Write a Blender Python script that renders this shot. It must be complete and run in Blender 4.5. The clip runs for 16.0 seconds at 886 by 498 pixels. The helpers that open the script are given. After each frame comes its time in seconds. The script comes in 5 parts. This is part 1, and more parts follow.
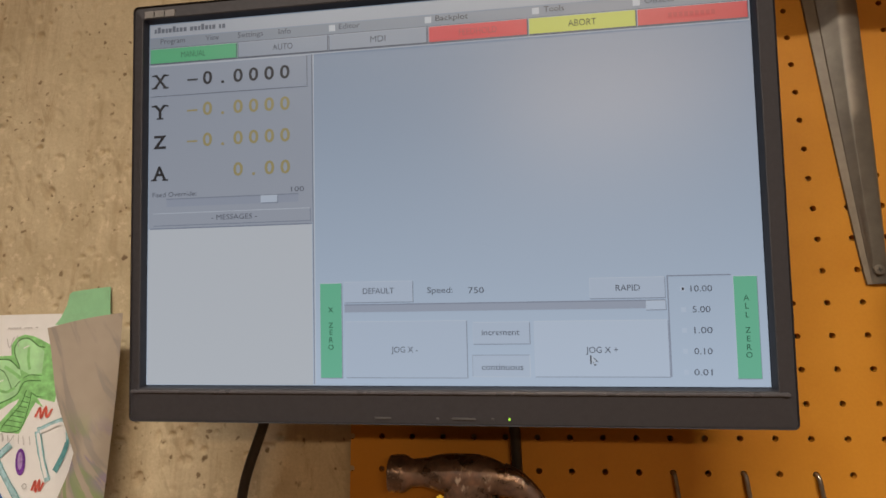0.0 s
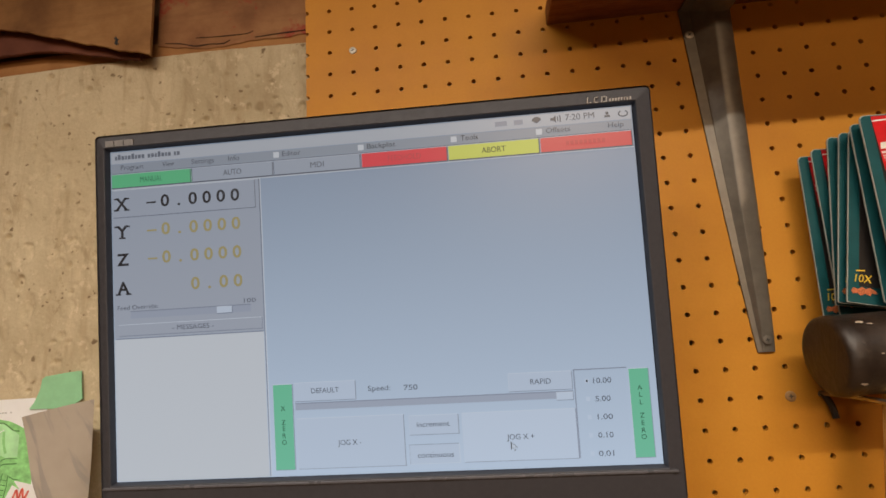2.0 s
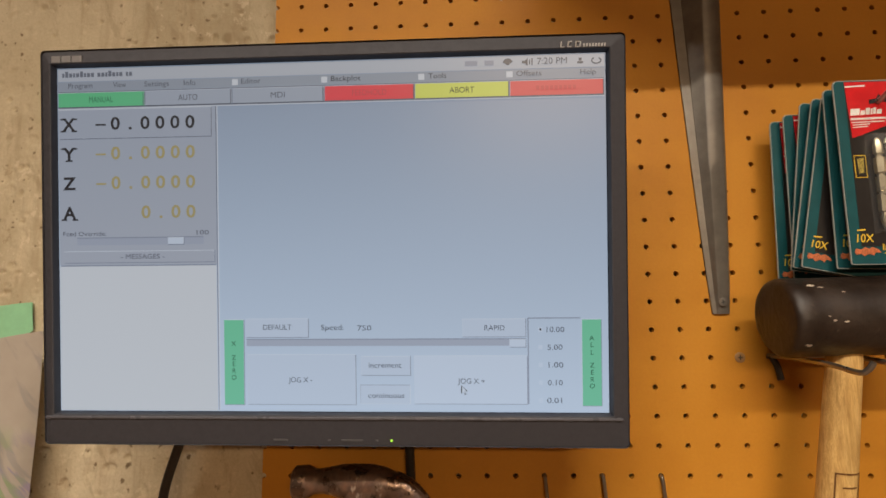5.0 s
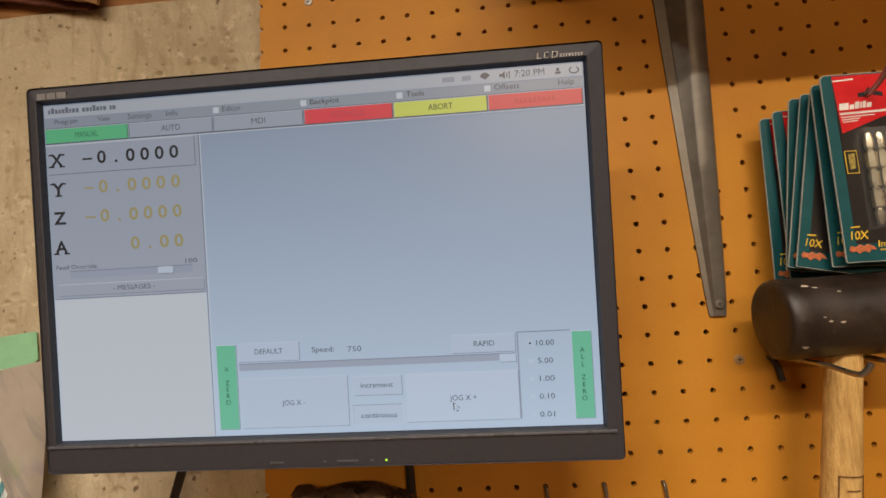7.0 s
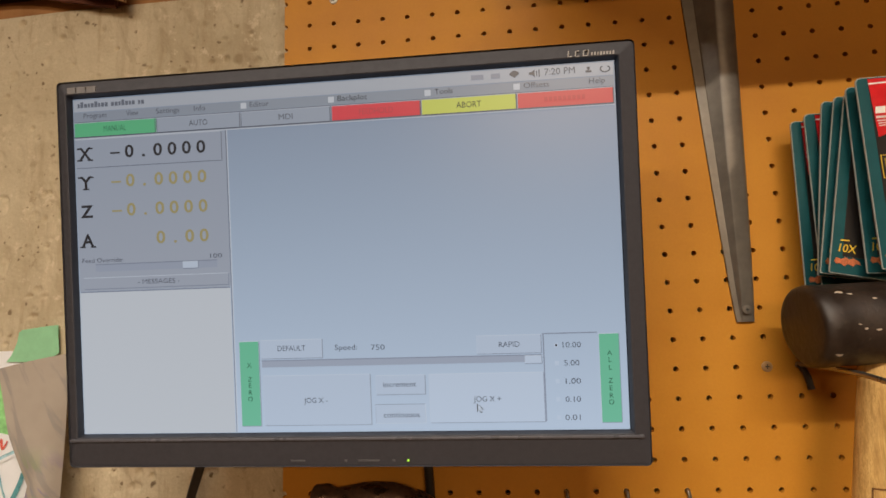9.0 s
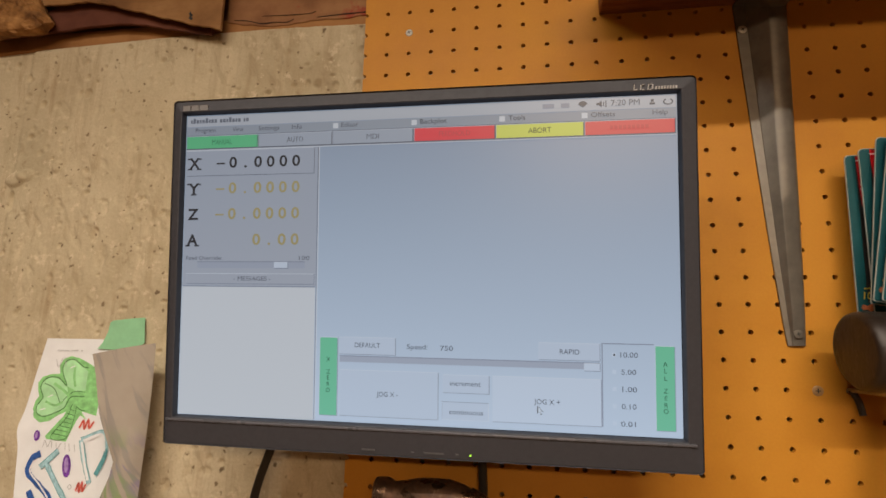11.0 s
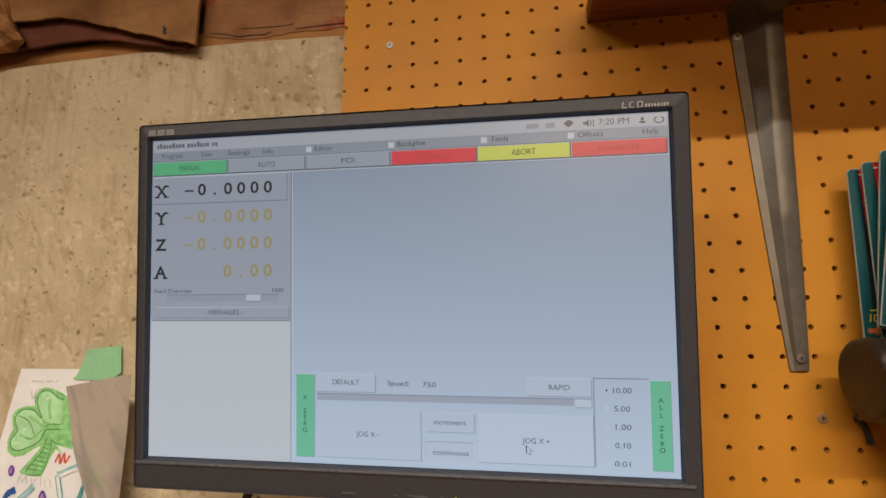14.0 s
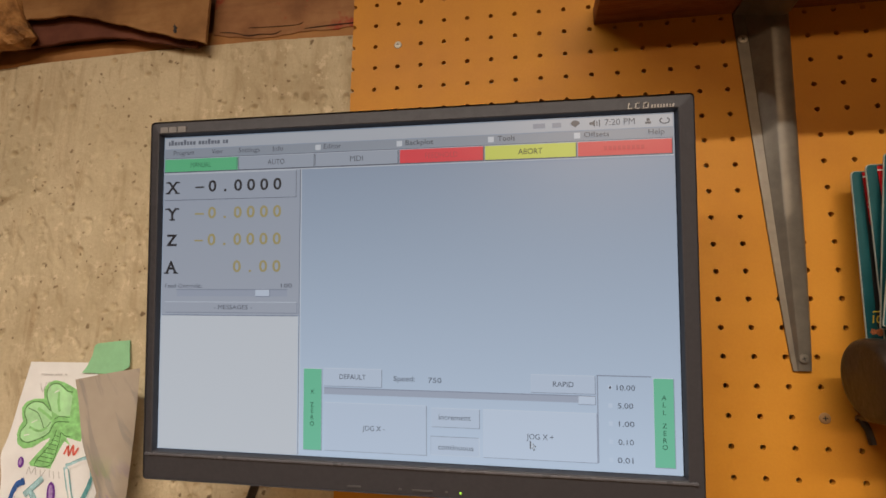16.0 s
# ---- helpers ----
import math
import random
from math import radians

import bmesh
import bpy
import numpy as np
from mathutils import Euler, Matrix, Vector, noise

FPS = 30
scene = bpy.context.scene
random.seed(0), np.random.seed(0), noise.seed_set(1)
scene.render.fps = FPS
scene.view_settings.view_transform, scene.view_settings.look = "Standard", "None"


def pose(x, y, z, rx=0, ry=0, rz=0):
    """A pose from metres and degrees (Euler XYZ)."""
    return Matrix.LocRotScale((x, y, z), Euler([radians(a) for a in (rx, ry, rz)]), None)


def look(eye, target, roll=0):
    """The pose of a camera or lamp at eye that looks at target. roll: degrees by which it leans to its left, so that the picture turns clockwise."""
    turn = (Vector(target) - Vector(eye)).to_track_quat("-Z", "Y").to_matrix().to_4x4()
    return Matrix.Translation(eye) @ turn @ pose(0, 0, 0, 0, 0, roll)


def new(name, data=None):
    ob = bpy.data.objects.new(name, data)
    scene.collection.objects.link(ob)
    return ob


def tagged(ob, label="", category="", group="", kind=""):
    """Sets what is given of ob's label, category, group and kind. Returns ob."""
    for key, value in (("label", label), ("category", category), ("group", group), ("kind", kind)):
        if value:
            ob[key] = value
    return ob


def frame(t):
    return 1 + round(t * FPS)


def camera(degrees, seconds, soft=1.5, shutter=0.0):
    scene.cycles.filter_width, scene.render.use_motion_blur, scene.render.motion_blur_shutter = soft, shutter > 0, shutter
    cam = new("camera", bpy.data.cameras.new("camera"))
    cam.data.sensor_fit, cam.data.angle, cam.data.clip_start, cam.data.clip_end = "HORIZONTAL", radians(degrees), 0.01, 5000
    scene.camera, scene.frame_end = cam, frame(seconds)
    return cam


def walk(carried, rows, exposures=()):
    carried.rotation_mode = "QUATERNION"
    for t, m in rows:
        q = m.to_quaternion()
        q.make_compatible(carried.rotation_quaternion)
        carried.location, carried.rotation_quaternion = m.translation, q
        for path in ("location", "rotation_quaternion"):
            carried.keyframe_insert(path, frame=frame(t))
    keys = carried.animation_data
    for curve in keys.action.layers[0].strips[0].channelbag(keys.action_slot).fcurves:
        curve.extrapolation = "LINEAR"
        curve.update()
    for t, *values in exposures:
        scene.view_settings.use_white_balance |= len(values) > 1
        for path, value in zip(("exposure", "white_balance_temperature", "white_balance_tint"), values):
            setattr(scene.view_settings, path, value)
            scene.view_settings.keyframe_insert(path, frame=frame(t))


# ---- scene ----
cam = camera(82.4, 16.0, soft=1.6)
PATH = [
    (0, (-0.225, -0.431, 1.423), (-0.46, 1.522, 1.784), -0.9),
    (0.2, (-0.228, -0.434, 1.411), (-0.457, 1.525, 1.739), -0.9),
    (0.5, (-0.223, -0.442, 1.384), (-0.479, 1.52, 1.677), -0.5),
    (0.7, (-0.223, -0.439, 1.383), (-0.472, 1.529, 1.637), -0.2),
    (1, (-0.22, -0.447, 1.382), (-0.473, 1.513, 1.69), -0.7),
    (1.2, (-0.215, -0.455, 1.425), (-0.436, 1.514, 1.701), -1.5),
    (1.5, (-0.202, -0.458, 1.423), (-0.416, 1.503, 1.754), -2.5),
    (1.8, (-0.19, -0.48, 1.476), (-0.359, 1.479, 1.84), -3.1),
    (2, (-0.182, -0.486, 1.483), (-0.338, 1.47, 1.867), -3.6),
    (2.5, (-0.172, -0.481, 1.479), (-0.308, 1.483, 1.829), -3.1),
    (3, (-0.177, -0.488, 1.482), (-0.323, 1.478, 1.82), -3.7),
    (3.5, (-0.159, -0.489, 1.497), (-0.267, 1.476, 1.853), -4.7),
    (4, (-0.149, -0.48, 1.494), (-0.225, 1.492, 1.818), -4.0),
    (4.2, (-0.152, -0.474, 1.482), (-0.223, 1.501, 1.783), -3.3),
    (4.5, (-0.157, -0.471, 1.465), (-0.242, 1.51, 1.724), -1.4),
    (5, (-0.167, -0.475, 1.466), (-0.259, 1.507, 1.718), -0.8),
    (5.2, (-0.162, -0.475, 1.481), (-0.252, 1.506, 1.738), -2.0),
    (7.5, (-0.147, -0.475, 1.478), (-0.288, 1.504, 1.728), -3.3),
    (8, (-0.148, -0.476, 1.48), (-0.293, 1.502, 1.739), -3.3),
    (8.5, (-0.155, -0.474, 1.476), (-0.312, 1.503, 1.732), -3.0),
    (9, (-0.16, -0.472, 1.476), (-0.333, 1.503, 1.743), -2.2),
    (9.3, (-0.171, -0.482, 1.469), (-0.387, 1.483, 1.77), -1.1),
    (9.5, (-0.186, -0.5, 1.461), (-0.439, 1.458, 1.784), -0.2),
    (9.7, (-0.188, -0.51, 1.461), (-0.474, 1.439, 1.807), 0.5),
    (12, (-0.186, -0.501, 1.463), (-0.473, 1.446, 1.819), 1.1),
    (12.5, (-0.187, -0.495, 1.462), (-0.476, 1.451, 1.82), 1.3),
    (13, (-0.186, -0.496, 1.461), (-0.476, 1.45, 1.825), 1.6),
    (13.5, (-0.175, -0.49, 1.471), (-0.45, 1.459, 1.824), 1.4),
    (14, (-0.175, -0.488, 1.49), (-0.464, 1.46, 1.84), -0.2),
    (14.5, (-0.184, -0.49, 1.487), (-0.502, 1.452, 1.842), -0.1),
    (15, (-0.189, -0.489, 1.481), (-0.503, 1.458, 1.816), 0.5),
    (15.5, (-0.181, -0.487, 1.481), (-0.484, 1.461, 1.817), 0.4),
    (16, (-0.177, -0.493, 1.487), (-0.478, 1.452, 1.838), 0.4),
]
walk(cam, [(t, look(eye, target, roll)) for t, eye, target, roll in PATH],
     exposures=[(0, -0.22), (0.5, -0.12), (1.2, -0.10), (1.9, 0.0), (16, 0.0)])

# ---- light ----
world = bpy.data.worlds.new("world")
scene.world = world
world.use_nodes = True
world.node_tree.nodes["Background"].inputs["Color"].default_value = (0.9, 0.75, 0.55, 1)
world.node_tree.nodes["Background"].inputs["Strength"].default_value = 0.02


def tube_lamp(name, place, target, watts, length, wide, colour):
    """The light of one long ceiling tube that runs along the wall."""
    data = bpy.data.lights.new(name, "AREA")
    data.shape, data.size, data.size_y = "RECTANGLE", length, wide
    data.energy, data.color = watts, colour
    ob = new(name, data)
    ob.matrix_world = look(place, target)
    return ob


tube_lamp("far_ceiling_tube", (0.44, -3.0, 2.18), (0.2, 0.0, 1.2), 20, 1.2, 0.08, (1.0, 0.70, 0.43))
tube_lamp("near_ceiling_tube", (-0.30, -1.35, 2.44), (-0.30, -1.73, 1.0), 84, 1.8, 0.10, (1.0, 0.90, 0.765))

# ---- materials ----


def srgb(r, g, b):
    return tuple((c / 255 / 12.92 if c <= 10 else ((c / 255 + 0.055) / 1.055) ** 2.4) for c in (r, g, b)) + (1,)


class Nodes:
    """A small helper round one material's node tree."""

    def __init__(self, name):
        self.mat = bpy.data.materials.new(name)
        self.mat.use_nodes = True
        self.tree = self.mat.node_tree
        self.bsdf = self.tree.nodes["Principled BSDF"]
        self.coord = self.add("ShaderNodeTexCoord").outputs["Object"]

    def add(self, kind, **values):
        node = self.tree.nodes.new(kind)
        for key, value in values.items():
            node.inputs[key].default_value = value
        return node

    def link(self, a, b):
        self.tree.links.new(a, b)

    def scaled(self, x, y, z):
        m = self.add("ShaderNodeMapping", Scale=(x, y, z))
        self.link(self.coord, m.inputs["Vector"])
        return m.outputs["Vector"]

    def noise(self, scale, detail=6, rough=0.6, vector=None):
        n = self.add("ShaderNodeTexNoise", Scale=scale, Detail=detail, Roughness=rough)
        self.link(vector or self.coord, n.inputs["Vector"])
        return n.outputs["Fac"]

    def spots(self, scale, vector=None):
        n = self.add("ShaderNodeTexVoronoi", Scale=scale)
        self.link(vector or self.coord, n.inputs["Vector"])
        return n.outputs["Distance"]

    def ramp(self, fac, *stops):
        n = self.add("ShaderNodeValToRGB")
        e = n.color_ramp.elements
        while len(e) < len(stops):
            e.new(0.5)
        for item, (at, colour) in zip(e, stops):
            item.position = at
            item.color = colour if len(colour) == 4 else (*colour, 1)
        self.link(fac, n.inputs["Fac"])
        return n.outputs["Color"]

    def mix(self, fac, a, b, how="MIX"):
        n = self.tree.nodes.new("ShaderNodeMix")
        n.data_type, n.blend_type = "RGBA", how
        for socket, value in ((n.inputs[0], fac), (n.inputs[6], a), (n.inputs[7], b)):
            if isinstance(value, bpy.types.NodeSocket):
                self.link(value, socket)
            else:
                socket.default_value = value if not isinstance(value, tuple) or len(value) == 4 else (*value, 1)
        return n.outputs[2]

    def range(self, value, a, b, c, d):
        n = self.add("ShaderNodeMapRange")
        for i, v in zip((1, 2, 3, 4), (a, b, c, d)):
            n.inputs[i].default_value = v
        self.link(value, n.inputs[0])
        return n.outputs[0]

    def bump(self, height, strength, distance):
        n = self.add("ShaderNodeBump", Strength=strength, Distance=distance)
        self.link(height, n.inputs["Height"])
        self.link(n.outputs["Normal"], self.bsdf.inputs["Normal"])

    def done(self, colour=None, rough=0.5, metal=0.0, spec=0.5):
        for key, value in (("Base Color", colour), ("Roughness", rough), ("Metallic", metal), ("Specular IOR Level", spec)):
            if isinstance(value, bpy.types.NodeSocket):
                self.link(value, self.bsdf.inputs[key])
            elif value is not None:
                self.bsdf.inputs[key].default_value = (*value[:3], 1) if isinstance(value, tuple) else value
        return self.mat


def plain(name, colour, rough=0.5, metal=0.0, spec=0.5, grain=0.12, scale=120):
    """A plain paint or plastic with a faint unevenness."""
    n = Nodes(name)
    f = n.noise(scale, 4)
    dark = tuple(c * (1 - grain) for c in colour[:3])
    light = tuple(min(1, c * (1 + grain)) for c in colour[:3])
    c = n.ramp(f, (0.3, dark), (0.7, light))
    r = n.range(n.noise(scale * 0.4, 3), 0.3, 0.7, rough * 0.85, min(1, rough * 1.15))
    return n.done(c, r, metal, spec)


def concrete_material():
    n = Nodes("concrete")
    big = n.noise(6.5, 5, 0.6)
    mid = n.noise(30, 6, 0.68)
    grit = n.noise(420, 3, 0.7)
    streak = n.noise(12, 5, 0.6, n.scaled(4.0, 1.0, 0.7))
    stain = n.noise(7, 6, 0.66, n.scaled(5.0, 1.0, 0.45))
    base = n.ramp(big, (0.34, (0.455, 0.368, 0.238)), (0.5, (0.550, 0.456, 0.306)), (0.64, (0.615, 0.518, 0.358)))
    base = n.mix(n.range(mid, 0.50, 0.68, 0.0, 0.32), base, (0.360, 0.273, 0.164))
    base = n.mix(n.range(streak, 0.55, 0.70, 0.0, 0.45), base, (0.700, 0.573, 0.390))
    base = n.mix(n.range(n.noise(4.2, 4, 0.55), 0.54, 0.66, 0.0, 0.32), base, (0.380, 0.323, 0.211))
    base = n.mix(n.range(grit, 0.40, 0.66, 0.0, 0.18), base, (0.300, 0.228, 0.140))
    # pits and marks of uneven outline
    bend = n.add("ShaderNodeVectorMath")
    bend.operation = "MULTIPLY_ADD"
    wob = n.add("ShaderNodeTexNoise", Scale=85.0, Detail=3.0)
    n.link(n.coord, wob.inputs["Vector"])
    n.link(wob.outputs["Color"], bend.inputs[0])
    bend.inputs[1].default_value = (0.012, 0.012, 0.012)
    n.link(n.coord, bend.inputs[2])
    for scale, a, b, gate_at, dark in ((52, 0.08, 0.14, 0.43, (0.190, 0.130, 0.074)), (24, 0.05, 0.09, 0.48, (0.140, 0.091, 0.051)), (15, 0.06, 0.11, 0.52, (0.310, 0.230, 0.135)), (80, 0.08, 0.16, 0.47, (0.170, 0.115, 0.066))):
        spot = n.ramp(n.spots(scale, bend.outputs[0]), (a, (1, 1, 1)), (b, (0, 0, 0)))
        gate = n.range(n.noise(7 + scale * 0.1, 3), gate_at, gate_at + 0.07, 0.0, 0.9)
        base = n.mix(n.mix(gate, (0, 0, 0), spot), base, dark)
    # vertical brown runs
    base = n.mix(n.range(stain, 0.53, 0.66, 0.0, 0.42), base, (0.330, 0.238, 0.140))
    drip = n.noise(9, 6, 0.7, n.scaled(6.0, 1.0, 1.0))
    base = n.mix(n.range(drip, 0.56, 0.68, 0.0, 0.5), base, (0.340, 0.235, 0.130))
    flake = n.noise(58, 6, 0.72)
    region = n.range(n.noise(5.5, 2), 0.36, 0.54, 0.0, 1.0)
    base = n.mix(n.mix(region, (0, 0, 0), n.ramp(flake, (0.57, (0, 0, 0)), (0.64, (0.5, 0.5, 0.5)))), base, (0.740, 0.620, 0.440))
    base = n.mix(n.mix(region, (0, 0, 0), n.ramp(flake, (0.32, (0.6, 0.6, 0.6)), (0.38, (0, 0, 0)))), base, (0.300, 0.215, 0.125))
    leant = n.add("ShaderNodeMapping", Rotation=(0.0, 0.45, 0.0))
    n.link(n.coord, leant.inputs["Vector"])
    drawn = n.add("ShaderNodeMapping", Scale=(34, 10, 8))
    n.link(leant.outputs["Vector"], drawn.inputs["Vector"])
    smear = n.range(n.noise(1.5, 5, 0.62, drawn.outputs["Vector"]), 0.60, 0.67, 0.0, 0.36)
    base = n.mix(smear, base, (0.300, 0.220, 0.130))
    n.bump(n.mix(0.7, n.range(grit, 0, 1, 0.35, 0.65), n.mix(0.5, mid, flake)), 0.8, 0.0026)
    return n.done(base, 0.9, 0.0, 0.25)


def board_material():
    n = Nodes("orange_hardboard")
    f = n.noise(7, 5, 0.6)
    g = n.noise(400, 3, 0.6)
    c = n.ramp(f, (0.3, (0.460, 0.185, 0.018)), (0.5, (0.525, 0.224, 0.023)), (0.7, (0.570, 0.254, 0.029)))
    c = n.mix(n.range(g, 0.35, 0.65, 0.0, 0.10), c, (0.320, 0.118, 0.016))
    mark = n.ramp(n.spots(17), (0.03, (1, 1, 1)), (0.05, (0, 0, 0)))
    gate = n.range(n.noise(6, 2), 0.56, 0.6, 0.0, 0.55)
    c = n.mix(n.mix(gate, (0, 0, 0), mark), c, (0.250, 0.091, 0.016))
    n.bump(g, 0.12, 0.0006)
    return n.done(c, n.range(f, 0.3, 0.7, 0.48, 0.62), 0.0, 0.22)


def wood_material(name, dark, mid, light, along=(1.2, 14, 14), rough=0.65, bump=0.3, dirt=0.0):
    n = Nodes(name)
    v = n.scaled(*along)
    grain = n.noise(9, 8, 0.65, v)
    fine = n.noise(60, 4, 0.6, v)
    c = n.ramp(grain, (0.3, dark), (0.5, mid), (0.7, light))
    c = n.mix(n.range(fine, 0.48, 0.64, 0.0, 0.7), c, dark)
    if dirt:
        c = n.mix(n.range(n.noise(34, 5, 0.65, n.scaled(1, 1, 0.4)), 0.50, 0.70, 0.0, dirt), c, tuple(0.45 * x for x in dark))
    n.bump(fine, bump, 0.0008)
    return n.done(c, rough, 0.0, 0.3)


def weathered_material(name, dark, mid, light, scale=14, paint=None):
    """Old stained board: blotches, a faint grain and a fine roughness."""
    n = Nodes(name)
    blot = n.noise(scale, 6, 0.6)
    grain = n.noise(10, 6, 0.6, n.scaled(1.5, 12, 9))
    fine = n.noise(300, 4, 0.6)
    c = n.ramp(blot, (0.32, dark), (0.52, mid), (0.70, light))
    c = n.mix(n.range(grain, 0.5, 0.72, 0.0, 0.35), c, dark)
    if paint:
        left_over = n.range(n.noise(13, 5, 0.7), 0.575, 0.64, 0.0, 0.8)
        c = n.mix(left_over, c, paint)
    n.bump(n.mix(0.5, blot, fine), 0.35, 0.0012)
    return n.done(c, 0.8, 0.0, 0.25)


def steel_material(name, colour, rough, rust=0.0):
    n = Nodes(name)
    f = n.noise(60, 6, 0.65)
    g = n.noise(420, 3)
    c = n.ramp(f, (0.35, tuple(x * 0.75 for x in colour)), (0.65, colour))
    metal = 0.9
    if rust:
        amount = n.range(n.noise(75, 7, 0.7), 0.62 - 0.25 * rust, 0.72 - 0.2 * rust, 0.0, 1.0)
        c = n.mix(amount, c, n.ramp(n.noise(160, 4), (0.35, (0.060, 0.030, 0.020)), (0.65, (0.130, 0.062, 0.034))))
        bare = n.range(n.noise(120, 6, 0.75, n.scaled(1.0, 1.0, 0.35)), 0.59, 0.65, 0.0, 0.9 * rust)
        c = n.mix(bare, c, (0.42, 0.33, 0.25))
        metal = n.range(amount, 0.0, 1.0, 0.9, 0.15)
        n.bump(n.noise(190, 6, 0.7), 0.4, 0.0010)
        return n.done(c, n.mix(bare, n.range(amount, 0, 1, rough, 0.55), (0.25, 0.25, 0.25)), metal, 0.5)
    n.bump(g, 0.08, 0.0003)
    return n.done(c, n.range(f, 0.3, 0.7, rough * 0.8, rough * 1.25), metal, 0.5)


def lit(name, low, high=None):
    """A patch of the display, which gives off light: low at the panel's foot, high at its head."""
    n = Nodes(name)
    high = high or low
    split = n.add("ShaderNodeSeparateXYZ")
    n.link(n.coord, split.inputs[0])
    c = n.ramp(n.range(split.outputs["Z"], -0.13, 0.13, 0.0, 1.0), (0.0, srgb(*low)), (1.0, srgb(*high)))
    n.link(c, n.bsdf.inputs["Emission Color"])
    n.bsdf.inputs["Emission Strength"].default_value = 0.80
    return n.done((0.012, 0.012, 0.014), 0.34, 0.0, 0.55)


CONCRETE = concrete_material()
BOARD = board_material()
BOARD_CORE = plain("hardboard_core", (0.16, 0.08, 0.03), 0.9)
PLANK = weathered_material("weathered_board", (0.150, 0.068, 0.026), (0.285, 0.142, 0.054), (0.390, 0.215, 0.090), 9)
PLANK_RED = weathered_material("reddish_board", (0.170, 0.074, 0.034), (0.290, 0.138, 0.062), (0.370, 0.190, 0.085), paint=(0.33, 0.050, 0.032))
CRUMBLED = weathered_material("crumbled_board", (0.100, 0.042, 0.015), (0.320, 0.153, 0.051), (0.500, 0.260, 0.093), 45)
MAROON = weathered_material("dark_maroon_board", (0.075, 0.024, 0.015), (0.125, 0.042, 0.025), (0.170, 0.060, 0.038))
SILL = weathered_material("sill_timber", (0.250, 0.112, 0.038), (0.360, 0.172, 0.064), (0.420, 0.209, 0.076))
STAMP = plain("burnt_wood", (0.150, 0.066, 0.022), 0.8, 0, 0.2, 0.6, 350)
CRACK = plain("dark_split", (0.030, 0.012, 0.007), 0.95)
SHELF_WOOD = wood_material("stained_shelf_wood", (0.14, 0.045, 0.018), (0.24, 0.085, 0.03), (0.30, 0.12, 0.045))
ASH = wood_material("ash_handle", (0.40, 0.215, 0.062), (0.64, 0.395, 0.135), (0.75, 0.500, 0.195), (46, 46, 2.2), 0.45, 0.4, 0.3)
STEEL = plain("grey_enamelled_steel", (0.150, 0.132, 0.110), 0.42, 0.35, 0.5, 0.16, 70)
ZINC = steel_material("zinc_wire", (0.42, 0.39, 0.35), 0.32)
WRENCH_STEEL = steel_material("wrench_steel", (0.36, 0.32, 0.28), 0.34, 0.25)
RUSTY = steel_material("rusty_steel", (0.175, 0.115, 0.082), 0.27, 0.72)
CHROME = steel_material("bit_steel", (0.46, 0.40, 0.27), 0.30)
BEZEL = plain("charcoal_plastic", (0.046, 0.044, 0.051), 0.62, 0, 0.35, 0.05, 400)
LIP = plain("dark_charcoal_lip", (0.024, 0.024, 0.030), 0.5)
BEZEL_DARK = plain("black_gap", (0.008, 0.008, 0.009), 0.5)
FAINT_PRINT = plain("faint_print", (0.085, 0.083, 0.085), 0.4)
DIM_PRINT = plain("dim_print", (0.30, 0.285, 0.28), 0.4)
LOGO_PRINT = plain("logo_print", (0.19, 0.18, 0.18), 0.4)
RUBBER = plain("black_cable_rubber", (0.022, 0.018, 0.016), 0.45)
SCREW = plain("dull_zinc_screw", (0.42, 0.38, 0.32), 0.5, 0.3)
RUSTY_SCREW = plain("tarnished_screw", (0.33, 0.185, 0.075), 0.6, 0.2)
PAPER = plain("drawing_paper", (0.80, 0.80, 0.81), 0.85, 0, 0.2, 0.04, 40)
ROOM = plain("room_plaster", (0.21, 0.125, 0.070), 0.9, 0, 0.2, 0.1, 6)


def flap_material():
    """The paper's blank back, with the crayon showing faintly through."""
    n = Nodes("paper_back")
    # a grey-brown base, about half as bright as the sheet's front
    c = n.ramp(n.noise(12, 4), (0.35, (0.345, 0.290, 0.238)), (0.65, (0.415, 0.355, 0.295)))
    turned = n.add("ShaderNodeMapping", Rotation=(0.0, 0.5, 0.0))
    n.link(n.coord, turned.inputs["Vector"])
    squeezed = n.add("ShaderNodeMapping", Scale=(70, 20, 9))
    n.link(turned.outputs["Vector"], squeezed.inputs["Vector"])
    v = squeezed.outputs["Vector"]
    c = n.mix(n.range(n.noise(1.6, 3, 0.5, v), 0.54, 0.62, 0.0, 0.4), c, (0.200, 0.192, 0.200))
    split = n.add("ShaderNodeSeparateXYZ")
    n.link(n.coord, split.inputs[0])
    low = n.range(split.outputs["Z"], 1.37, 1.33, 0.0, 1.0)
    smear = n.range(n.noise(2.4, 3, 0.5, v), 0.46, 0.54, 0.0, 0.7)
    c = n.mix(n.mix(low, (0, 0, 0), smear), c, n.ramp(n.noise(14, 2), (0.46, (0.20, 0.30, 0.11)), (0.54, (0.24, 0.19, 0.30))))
    return n.done(c, 0.85, 0.0, 0.2)


